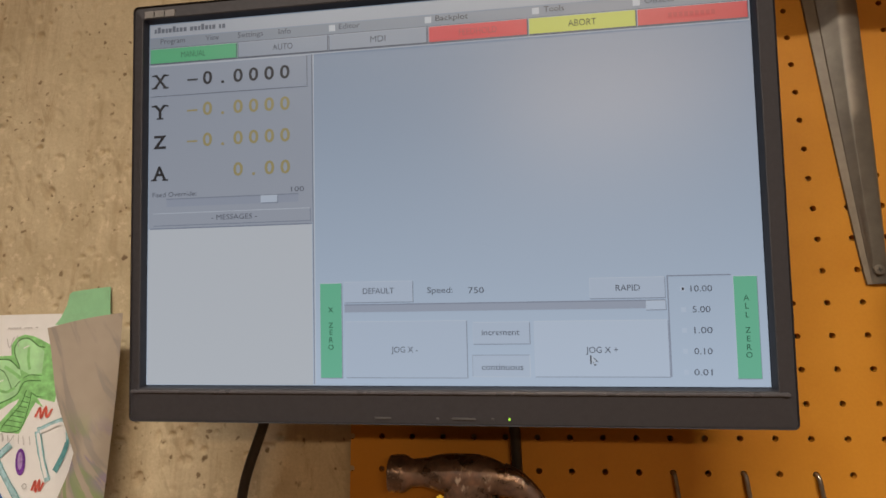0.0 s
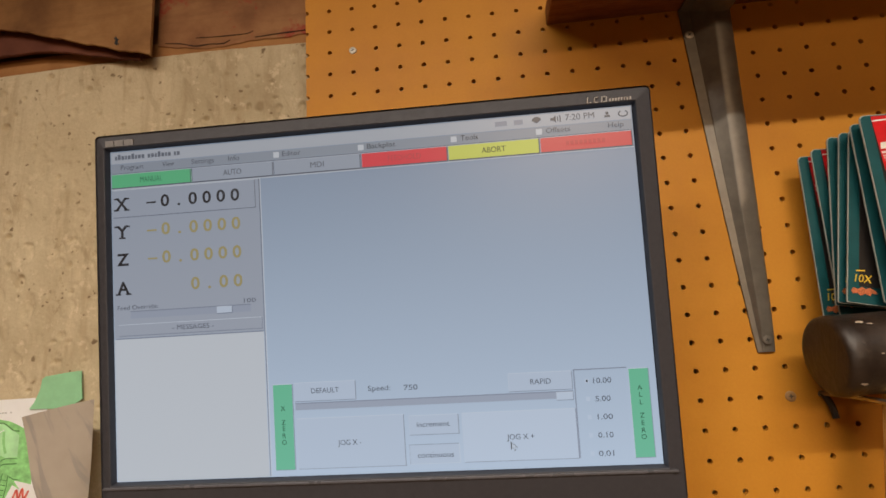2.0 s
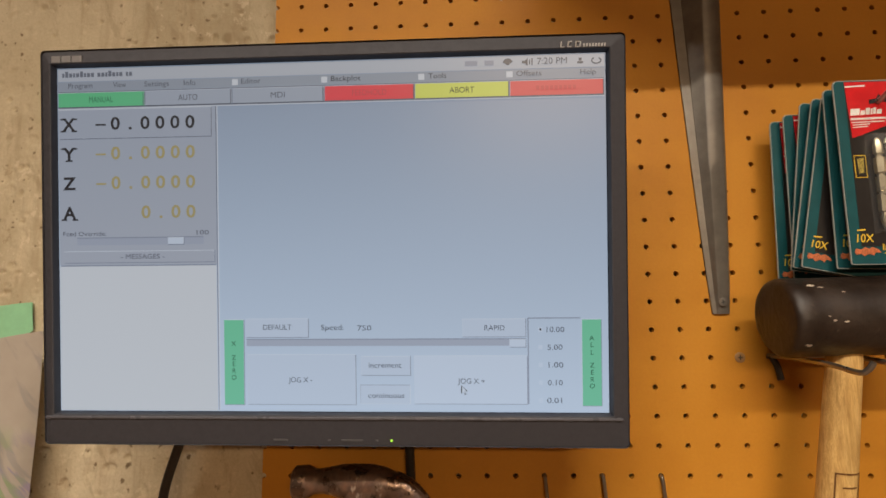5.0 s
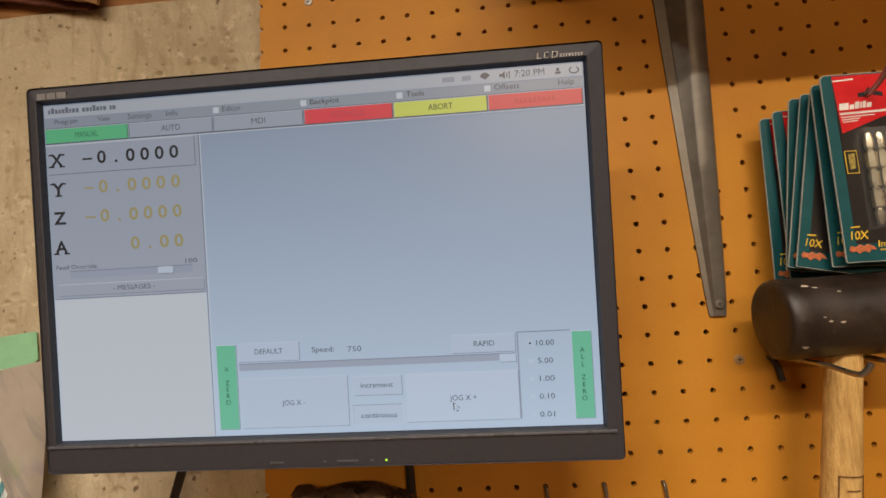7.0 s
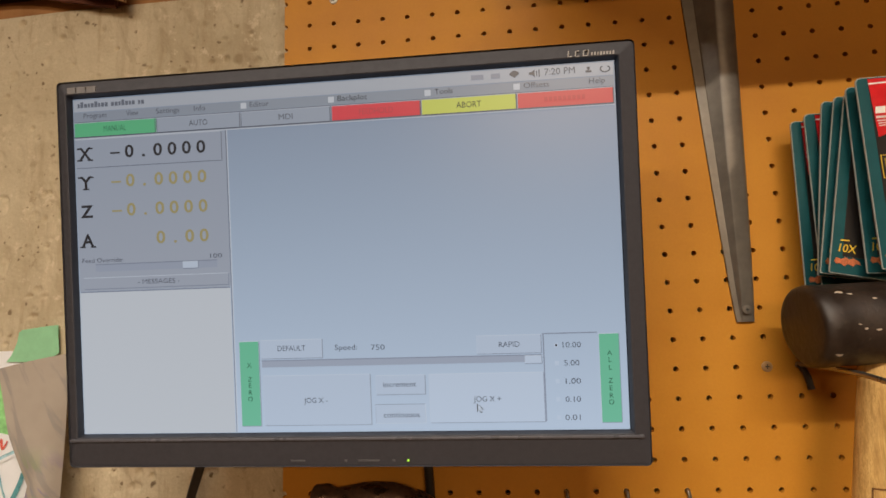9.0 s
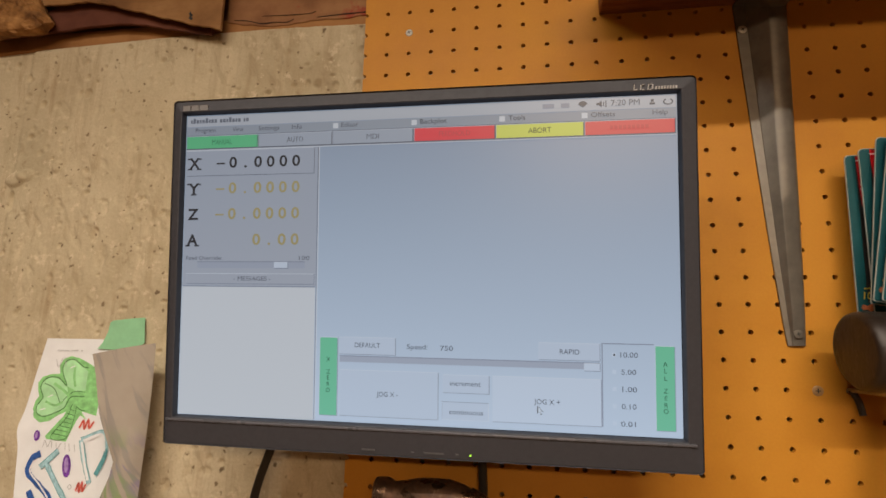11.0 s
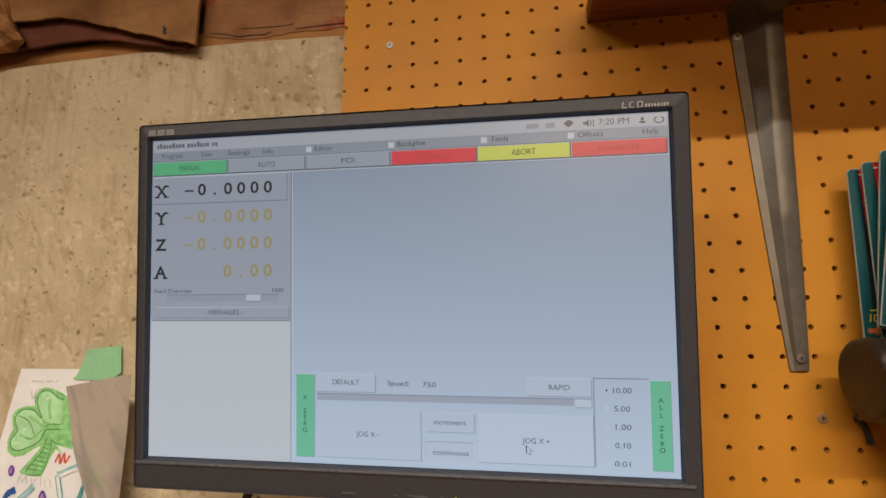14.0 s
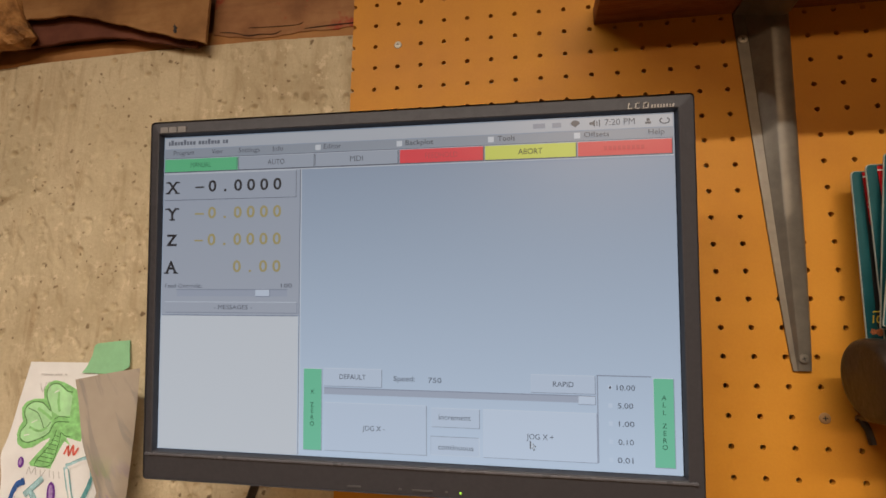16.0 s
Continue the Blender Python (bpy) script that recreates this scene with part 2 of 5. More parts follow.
def mallet_material():
    n = Nodes("worn_black_rubber")
    f = n.noise(30, 6, 0.7)
    c = n.ramp(f, (0.35, (0.013, 0.008, 0.006)), (0.65, (0.034, 0.021, 0.014)))
    scuff = n.range(n.noise(95, 6, 0.75), 0.62, 0.72, 0.0, 0.40)
    c = n.mix(scuff, c, (0.16, 0.115, 0.08))
    c = n.mix(n.range(n.noise(210, 5, 0.7), 0.56, 0.66, 0.0, 0.6), c, (0.010, 0.007, 0.006))
    n.bump(n.noise(90, 6, 0.7), 0.6, 0.0016)
    return n.done(c, n.range(f, 0.3, 0.7, 0.30, 0.52), 0.0, 0.5)


FLAP = flap_material()
MALLET = mallet_material()

# ---- mesh helpers ----


def thing(name, label, category, place=(0, 0, 0), group="", kind=""):
    ob = new(name)
    ob.empty_display_size = 0.02
    ob.location = place
    return tagged(ob, label, category, group, kind)


def finish(name, bm, mat, smooth=35):
    me = bpy.data.meshes.new(name)
    bmesh.ops.recalc_face_normals(bm, faces=bm.faces)
    bm.to_mesh(me)
    bm.free()
    me.materials.append(mat)
    if smooth:
        me.polygons.foreach_set("use_smooth", [True] * len(me.polygons))
        me.set_sharp_from_angle(angle=radians(smooth))
    return me


def part(name, bm, mat, parent, label="", smooth=35):
    """One mesh under a thing or a part; the mesh is given in the world's metres."""
    ob = new(name, finish(name, bm, mat, smooth))
    ob.parent = parent
    if parent.parent is None:
        ob.matrix_parent_inverse = Matrix.Translation(-parent.location)
    return tagged(ob, label)


def piece(name, bm, mat, label, category, kind="", smooth=35):
    return tagged(new(name, finish(name, bm, mat, smooth)), label, category, kind=kind)


def box(bm, a, b, bevel=0.0, segments=2):
    made = bmesh.ops.create_cube(bm, size=1.0)["verts"]
    for v in made:
        v.co = Vector([a[i] + (v.co[i] + 0.5) * (b[i] - a[i]) for i in range(3)])
    if bevel:
        edges = list({e for v in made for e in v.link_edges})
        bmesh.ops.bevel(bm, geom=edges, offset=bevel, segments=segments, affect="EDGES", profile=0.5)
    return bm


def loft(bm, rings, closed=True, caps=True):
    rows = [[bm.verts.new(p) for p in ring] for ring in rings]
    k = len(rows[0])
    for a, b in zip(rows, rows[1:]):
        for i in range(k if closed else k - 1):
            j = (i + 1) % k
            bm.faces.new((a[i], a[j], b[j], b[i]))
    if caps and closed:
        bm.faces.new(rows[0])
        bm.faces.new(list(reversed(rows[-1])))
    return bm


def ring(centre, along, rx, rz, seg=16, power=1.0):
    """A ring of points square to along; power below 1 squares the round."""
    along = Vector(along).normalized()
    up = Vector((0, 0, 1)) if abs(along.z) < 0.9 else Vector((0, 1, 0))
    side = along.cross(up).normalized()
    up = side.cross(along).normalized()
    out = []
    for i in range(seg):
        a = 2 * math.pi * (i + 0.5) / seg
        c, s = math.cos(a), math.sin(a)
        c, s = math.copysign(abs(c) ** power, c), math.copysign(abs(s) ** power, s)
        out.append(Vector(centre) + side * c * rx + up * s * rz)
    return out


def smooth_line(points, steps=6):
    """A Catmull-Rom line through the points."""
    p = [Vector(q) for q in points]
    p = [2 * p[0] - p[1], *p, 2 * p[-1] - p[-2]]
    out = []
    for i in range(1, len(p) - 2):
        for k in range(steps):
            t = k / steps
            a, b, c, d = p[i - 1:i + 3]
            out.append(0.5 * (2 * b + (c - a) * t + (2 * a - 5 * b + 4 * c - d) * t * t + (3 * b - a - 3 * c + d) * t ** 3))
    out.append(p[-2])
    return out


def tube(bm, points, radius, seg=12, steps=6, flat=1.0):
    line = smooth_line(points, steps) if steps else [Vector(q) for q in points]
    rings = []
    side = None
    for i, q in enumerate(line):
        d = (line[min(i + 1, len(line) - 1)] - line[max(i - 1, 0)]).normalized()
        if side is None:
            side = d.cross(Vector((0.3, 0.2, 0.9))).normalized()
        side = (side - d * side.dot(d)).normalized()
        up = d.cross(side)
        r = radius(i / (len(line) - 1)) if callable(radius) else radius
        rings.append([q + side * math.cos(2 * math.pi * k / seg) * r + up * math.sin(2 * math.pi * k / seg) * r * flat for k in range(seg)])
    return loft(bm, rings)


def slab(bm, outline, y0, y1):
    """An outline of (x, z) given depth from y0 to y1."""
    return loft(bm, [[(x, y0, z) for x, z in outline], [(x, y1, z) for x, z in outline]])


def grid(name, mat, xs, zs, height):
    """A sheet over x and z whose depth is height(x, z)."""
    x, z = np.meshgrid(xs, zs)
    y = height(x, z)
    verts = np.stack([x, y, z], -1).reshape(-1, 3)
    w, h = len(xs), len(zs)
    i = (np.arange(h - 1)[:, None] * w + np.arange(w - 1)[None, :]).reshape(-1)
    faces = np.stack([i, i + 1, i + w + 1, i + w], -1)
    me = bpy.data.meshes.new(name)
    me.from_pydata(verts.tolist(), [], faces.tolist())
    me.materials.append(mat)
    me.polygons.foreach_set("use_smooth", [True] * len(me.polygons))
    return me

# ---- the walls and the room ----
H = 0.0254          # the pegboard's pitch
ROW0 = 1.55         # height of the hole row that is numbered 0
WALL = 0.042        # face of the concrete
TOP = 1.851         # top of the concrete


def concrete_wall():
    rng = np.random.RandomState(3)
    xs = np.arange(-1.02, -0.298, 0.0016)
    zs = np.linspace(1.10, TOP, 470)
    crest = lambda x: np.interp(x, [-1.02, -0.885, -0.75, -0.60, -0.50, -0.37], [1.843, 1.846, 1.851, 1.8545, 1.8545, 1.852])
    pits = [(rng.uniform(-1.0, -0.36), rng.uniform(1.12, 1.84), rng.uniform(0.0015, 0.005), rng.uniform(0.4, 1.6), rng.uniform(0.001, 0.004)) for _ in range(520)]
    gouges = [(-0.838, 1.664, 0.016, 0.60, -0.0042), (-0.822, 1.669, 0.010, 0.8, -0.0030), (-0.7775, 1.678, 0.0066, 1.2, -0.0032), (-0.787, 1.666, 0.0025, 1.6, 0.004), (-0.788, 1.637, 0.0035, 3.0, 0.004),
              (-0.842, 1.635, 0.006, 2.2, 0.006), (-0.71, 1.585, 0.006, 1.6, 0.004), (-0.70, 1.62, 0.004, 2.4, 0.003), (-0.62, 1.61, 0.005, 0.8, 0.004),
              (-0.53, 1.315, 0.007, 0.7, 0.0025), (-0.60, 1.285, 0.005, 0.5, 0.0025), (-0.50, 1.255, 0.004, 1.8, 0.0025), (-0.56, 1.335, 0.003, 2.4, 0.003)]

    # shallow scars where the form pulled the face off, and the ridges beside them
    scars = []
    for cx, cz, sx, sz, count in ((-0.72, 1.62, 0.07, 0.10, 90), (-0.80, 1.56, 0.05, 0.09, 50), (-0.44, 1.79, 0.06, 0.035, 45), (-0.66, 1.52, 0.06, 0.05, 30), (-0.55, 1.29, 0.07, 0.05, 18)):
        for _ in range(count):
            scars.append((cx + rng.normal(0, sx), cz + rng.normal(0, sz), rng.uniform(0.0025, 0.008), rng.uniform(0.7, 2.6), rng.uniform(-0.0006, 0.0015), rng.uniform(-0.6, 0.6)))

    def height(x, z):
        y = np.full_like(x, WALL)
        y += 0.0007 * np.sin(9 * x + 3 * z) + 0.0005 * np.sin(31 * x - 17 * z) + 0.0003 * np.sin(67 * z + 23 * x)
        y += 0.0022 / (1 + np.exp((x + 0.843) * 900))
        for px, pz, r, tall, deep in pits + gouges:
            d = ((x - px) / r) ** 2 + ((z - pz) / (r * tall)) ** 2
            y += deep * np.exp(-d ** 5)
        for px, pz, r, tall, deep, lean in scars:
            d = ((x - px + lean * (z - pz)) / r) ** 2 + ((z - pz) / (r * tall)) ** 2
            y += deep * np.exp(-d ** 4)
        z_edge = np.clip((z - (TOP - 0.006)) / 0.006, 0, 1)
        return y + 0.003 * z_edge ** 2 + rng.normal(0, 0.00012, x.shape)

    me = grid("wall_north", CONCRETE, xs, zs, height)
    for v in me.vertices:
        v.co.z = 1.10 + (v.co.z - 1.10) / (TOP - 1.10) * (float(crest(v.co.x)) - 1.10)
    ob = new("wall_north", me)
    tagged(ob, "pitted beige cast concrete foundation wall with form marks", "wall", kind="structure")
    bm = bmesh.new()
    box(bm, (-3.0, WALL + 0.012, 0), (3.0, 0.30, 1.842))
    box(bm, (-3.0, WALL, 0), (-1.02, WALL + 0.011, TOP - 0.002))
    box(bm, (-1.02, WALL, 0), (-0.30, WALL + 0.011, 1.10))
    piece("wall_north_core", bm, CONCRETE, "rough beige concrete behind the pegboard", "wall", "structure")


def room():
    for name, a, b in (("floor", (-3, -5.2, -0.1), (3, 0.3, 0)), ("ceiling", (-3, -5.2, 2.5), (3, 0.3, 2.6)),
                       ("wall_south", (-3, -5.3, 0), (3, -5.2, 2.5)), ("wall_west", (-3.1, -5.2, 0), (-3, 0.3, 2.5)),
                       ("wall_east", (3, -5.2, 0), (3.1, 0.3, 2.5)), ("wall_north_upper", (-3, 0.16, TOP + 0.06), (3, 0.3, 2.5))):
        bm = bmesh.new()
        box(bm, a, b)
        piece(name, bm, ROOM, "plain workshop " + name.split("_")[0] + " in dull plaster", name.split("_")[0], "structure", 0)


def pegboard():
    """Hardboard with real holes, sawn along its left side through a column of holes."""
    c0, c1, r0, r1 = -13, 20, -17, 15
    left = -14 * H - 0.0012
    rad, deep, seg = 0.0024, 0.0055, 16
    verts, faces, index = [], [], {}

    def vert(x, y, z):
        key = (round(x, 5), round(y, 5), round(z, 5))
        if key not in index:
            index[key] = len(verts)
            verts.append(key)
        return index[key]

    for c in range(c0, c1 + 1):
        for r in range(r0, r1 + 1):
            cx, cz = c * H, ROW0 - r * H
            ang = [2 * math.pi * k / seg for k in range(seg)]
            outer, rim, back = [], [], []
            for a in ang:
                co, si = math.cos(a), math.sin(a)
                k = H / 2 / max(abs(co), abs(si))
                outer.append(vert(cx + co * k, 0, cz + si * k))
                rim.append(vert(cx + co * rad, 0, cz + si * rad))
                back.append(vert(cx + co * rad, deep, cz + si * rad))
            for k in range(seg):
                j = (k + 1) % seg
                faces.append((outer[k], outer[j], rim[j], rim[k]))
                faces.append((rim[k], rim[j], back[j], back[k]))
    edge_x = (c0 - 0.5) * H
    for r in range(r0, r1 + 1):
        cx, cz = -14 * H, ROW0 - r * H
        ang = [math.radians(-115 + 230 * k / 10) for k in range(11)]
        notch = [(max(left, cx + math.cos(a) * rad), cz + math.sin(a) * rad) for a in ang]
        # the right-hand side meets the first column's own points
        side = [cz + H / 2 * f for f in (-1, -math.tan(math.pi / 8), 0, math.tan(math.pi / 8), 1)]
        ring_pts = [(left, cz - H / 2), (left, notch[0][1]), *notch, (left, notch[-1][1]), (left, cz + H / 2)]
        loop = [vert(x, 0, z) for x, z in ring_pts] + [vert(edge_x, 0, z) for z in reversed(side)]
        clean = [v for i, v in enumerate(loop) if v != loop[i - 1]]
        faces.append(tuple(clean))
        for (xa, za), (xb, zb) in zip(ring_pts, ring_pts[1:]):
            if (xa, za) != (xb, zb):
                faces.append((vert(xa, 0, za), vert(xb, 0, zb), vert(xb, deep, zb), vert(xa, deep, za)))
    me = bpy.data.meshes.new("pegboard")
    me.from_pydata(verts, [], faces)
    me.materials.append(BOARD)
    ob = tagged(new("pegboard", me), "orange hardboard pegboard with rows of round holes", "pegboard", kind="structure")
    # battens that carry the board on the wall
    for k, x in enumerate((-0.335, 0.2, 0.5)):
        bm = bmesh.new()
        box(bm, (x - 0.008, deep, 1.1), (x + 0.008, WALL + 0.012, 2.0))
        part("batten", bm, BOARD_CORE, ob)
    return ob


def screw(parent, x, y, z, r=0.0042, tilt=20, mat=None):
    bm = bmesh.new()
    rings = [ring((x, y + dy, z), (0, -1, 0), rr, rr, 20) for dy, rr in ((0.0, r), (-0.0005, r), (-0.0009, r * 0.90), (-0.0011, r * 0.55))]
    loft(bm, rings)
    s = part("screw", bm, mat or SCREW, parent, "small cross-head screw")
    bm = bmesh.new()
    for turn in (tilt, tilt + 90):
        c, n = math.cos(radians(turn)), math.sin(radians(turn))
        pts = [(-.45, -.09), (.45, -.09), (.45, .09), (-.45, .09)]
        slab(bm, [(x + r * (a * c - b * n), z + r * (a * n + b * c)) for a, b in pts], y - 0.0009, y - 0.0013)
    part("cross_recess", bm, BEZEL_DARK, s, smooth=0)


concrete_wall()
room()
PEGS = pegboard()
screw(PEGS, -12 * H, 0, ROW0 + 10 * H)
screw(PEGS, 3 * H, 0, ROW0 - 5 * H, 0.0046, 0, RUSTY_SCREW)


def timber():
    """The sill on top of the concrete and the old boards in front of it."""
    bm = bmesh.new()
    box(bm, (-3, WALL + 0.0040, 1.8425), (3, 0.16, 1.874), 0.003)
    piece("sill_plate", bm, SILL, "weathered brown timber sill plate on the concrete", "sill", "structure")

    def board(parent, name, mat, x0, x1, y0, y1, low, top=2.04, n=60, label="", bow=0.0):
        """A thin board whose lower edge follows low(x)."""
        bm = bmesh.new()
        rings = []
        for i in range(n + 1):
            x = x0 + (x1 - x0) * i / n
            z = low(x)
            rings.append([(x, y0, top), (x, y0 - bow, z + 0.03), (x, y0 - bow, z + 0.0008), (x, y0 - bow + 0.0008, z), (x, y1 - bow, z + 0.0008), (x, y1, top)])
        loft(bm, rings)
        return part(name, bm, mat, parent, label)

    def edge(xs, zs, a, b):
        return lambda x: float(np.interp(x, xs, zs)) + a * math.sin(130 * x) + b * math.sin(310 * x + 1)

    old = thing("rough_board", "rough brown board with a curling wavy lower edge", "board", (-0.78, 0.02, TOP))
    board(old, "face", PLANK, -1.05, -0.552, 0.0200, 0.0240, edge([-1.05, -0.85, -0.796, -0.742, -0.691, -0.640, -0.591, -0.552], [1.892, 1.897, 1.898, 1.898, 1.883, 1.867, 1.852, 1.8415], 0.0008, 0.0006))
    board(old, "inner_layer", MAROON, -1.05, -0.572, 0.0310, 0.0360, edge([-1.05, -0.873, -0.811, -0.741, -0.69, -0.647, -0.606, -0.566], [1.861, 1.863, 1.865, 1.870, 1.869, 1.860, 1.850, 1.842], 0.0006, 0.0004), label="dark maroon layer behind the face")
    bm = bmesh.new()
    rng = random.Random(8)
    lump = [(-0.98, 1.845), (-0.90, 1.843), (-0.834, 1.845), (-0.809, 1.846), (-0.788, 1.850), (-0.777, 1.859), (-0.783, 1.868), (-0.788, 1.874), (-0.800, 1.894), (-0.808, 1.919), (-0.82, 1.95), (-0.98, 1.95)]
    cx, cz = -0.88, 1.90
    rings = []
    for k, s in ((0.010, 0.98), (0.002, 1.0), (-0.003, 0.985), (-0.007, 0.93), (-0.009, 0.80), (-0.007, 0.62), (-0.010, 0.42), (-0.008, 0.20)):
        rings.append([(-0.184 + 1.029 * (cx + (x - cx) * s + 0.184) + rng.uniform(-.002, .002), k + 0.0155 + rng.uniform(-.0015, .0015), 1.487 + 1.029 * (cz + (z - cz) * s - 1.487) + rng.uniform(-.0015, .0015)) for x, z in lump])
    loft(bm, rings)
    bmesh.ops.subdivide_edges(bm, edges=list(bm.edges), cuts=3, use_grid_fill=True)
    for v in bm.verts:
        lift = noise.noise(v.co * 95) * 0.0040 + noise.noise(v.co * 260) * 0.0022
        v.co += Vector((0.4 * lift, -lift, 0.6 * noise.noise(v.co * 140) * 0.004))
    part("crumbled_end", bm, CRUMBLED, old, "crumbling mottled orange end", 28)
    bm = bmesh.new()
    shift = lambda pts: [(-0.184 + 1.03 * (x + 0.184), 1.487 + 1.03 * (z - 1.487)) for x, z in pts]
    slab(bm, shift([(-0.585, 1.8500), (-0.5835, 1.8535), (-0.5855, 1.8560), (-0.5835, 1.8590), (-0.5820, 1.8560), (-0.5800, 1.8545), (-0.5815, 1.8520), (-0.5795, 1.8490), (-0.5825, 1.8470)]), 0.0194, 0.0201)
    part("dark_chip", bm, BEZEL_DARK, old, "dark chipped hole", 0)
    red = thing("red_board", "short brown board with worn red paint above the concrete", "board", (-0.46, 0.03, TOP))
    low = edge([-0.556, -0.540, -0.507, -0.473, -0.444, -0.403, -0.355], [1.868, 1.864, 1.8585, 1.8575, 1.862, 1.861, 1.864], 0.0005, 0.0005)
    board(red, "face", PLANK_RED, -0.560, -0.352, 0.0446, 0.053, low, n=40)
    for line, thick in (([(-0.550, 1.8705), (-0.530, 1.8680), (-0.511, 1.8625), (-0.494, 1.8632), (-0.477, 1.8618), (-0.467, 1.8655)], 0.0016), ([(-0.511, 1.8735), (-0.486, 1.8722), (-0.448, 1.8716), (-0.438, 1.8745)], 0.0009),
                        ([(-0.436, 1.8655), (-0.405, 1.8668), (-0.380, 1.8672), (-0.356, 1.8678)], 0.0017)):
        path = smooth_line([(x, 0, z) for x, z in line], 4)
        bm = bmesh.new()
        upper, lower = [], []
        for i, q in enumerate(path):
            t = i / (len(path) - 1)
            h = thick * (0.25 + 0.75 * math.sin(math.pi * t) * (0.7 + 0.3 * math.sin(17 * t))) / 2
            upper.append((q.x, q.z + h))
            lower.append((q.x, q.z - h))
        slab(bm, upper + lower[::-1], 0.0438, 0.0446)
        part("crack", bm, CRACK, red, "dark split in the board", 0)


timber()

# ---- the shelf and its bracket ----
SHELF_Z = 1.808


def shelf():
    outline = [(-0.097, 0.0), (-0.097, -0.232), (1.0, -0.236), (1.0, 0.0)]
    bm = bmesh.new()
    loft(bm, [[(x, y, SHELF_Z) for x, y in outline], [(x, y, SHELF_Z + 0.019) for x, y in outline]])
    edges = [e for e in bm.edges if abs(e.verts[0].co.z - e.verts[1].co.z) < 1e-6]
    bmesh.ops.bevel(bm, geom=edges, offset=0.0012, segments=2, affect="EDGES", profile=0.5)
    piece("shelf", bm, SHELF_WOOD, "dark reddish stained wooden shelf board on the pegboard", "shelf")


def bracket():
    """A stamped steel bracket: a tapering leg with a pressed rib, bent forward under the shelf."""
    b = thing("shelf_bracket", "grey pressed-steel shelf bracket screwed to the pegboard", "shelf bracket", (0.062, 0, 1.462))

    def section(f, place):
        """f from 0 at the foot to 1 at the bend; place maps (across, out) to the world."""
        w = 0.0145 + (0.0485 - 0.0145) * f ** 0.8
        d = 0.0035 + 0.0115 * f
        crest = -0.235 + 0.27 * f
        pts = [(-0.5, 0.0006), (-0.28, 0.0012), (-0.265, 0.0022), (-0.25, 0.0024), (crest, d), (crest + 0.05, d + 0.0010), (0.30, d + 0.0006), (0.40, d * 0.86), (0.46, d * 0.55), (0.5, 0.0006)]
        over = [place(a * w, o + 0.0016) for a, o in pts]
        under = [place(a * w, max(o - 0.0004, 0.0)) for a, o in reversed(pts)]
        return over + under

    rings = []
    for i in range(33):
        f = i / 32
        z = 1.462 + 0.3455 * f
        c = 0.0622 - 0.002 * f
        rib = min(1.0, f / 0.06)
        rings.append(section(f, lambda a, o, z=z, c=c, rib=rib: Vector((c + a, -(o if o < 0.003 else 0.003 + (o - 0.003) * rib), z))))
    bm = bmesh.new()
    loft(bm, rings)
    part("leg", bm, STEEL, b)
    rings = []
    for i in range(9):
        f = 1 - 0.25 * i / 8
        y = -0.0005 - 0.125 * i / 8
        rings.append(section(f, lambda a, o, y=y: Vector((0.0602 + a, y - 0.001, SHELF_Z - 0.0012 - o * 0.9))))
    bm = bmesh.new()
    loft(bm, rings)
    part("arm", bm, STEEL, b)
    screw(b, 0.0425, -0.0026, 1.778, 0.0044, 35)
    screw(b, 0.0625, -0.0056, 1.4725, 0.0040, 10, STEEL)


shelf()
bracket()

# ---- the monitor ----
SW, SH = 0.4116, 0.2595     # lit panel, metres
AXES = Matrix(((0.99996, 0.0032, 0.0084), (-0.0021, 0.9920, -0.1262), (-0.0087, 0.1262, 0.9920))).to_4x4()
MONITOR_AT = Matrix.Translation((-0.2714, -0.1067, 1.5242)) @ AXES


def text_mesh(words, size, pitch=0.0, bold=0.0, stretch=1.0):
    """The words as flat faces in x and z, centred on the origin; pitch: a fixed advance for each character."""
    bm = bmesh.new()
    for k, chars in enumerate(words if pitch else [words]):
        if chars == " ":
            continue
        curve = bpy.data.curves.new("words", "FONT")
        curve.body, curve.size, curve.align_x, curve.align_y = chars, size, "CENTER", "CENTER"
        curve.offset, curve.resolution_u = bold, 3
        ob = bpy.data.objects.new("words", curve)
        me = bpy.data.meshes.new_from_object(ob)
        me.transform(Matrix(((stretch, 0, 0, (k - (len(words) - 1) / 2) * pitch if pitch else 0), (0, 0, 1, 0), (0, 1, 0, 0), (0, 0, 0, 1))))
        bm.from_mesh(me)
        bpy.data.meshes.remove(me)
        bpy.data.objects.remove(ob)
        bpy.data.curves.remove(curve)
    return bm


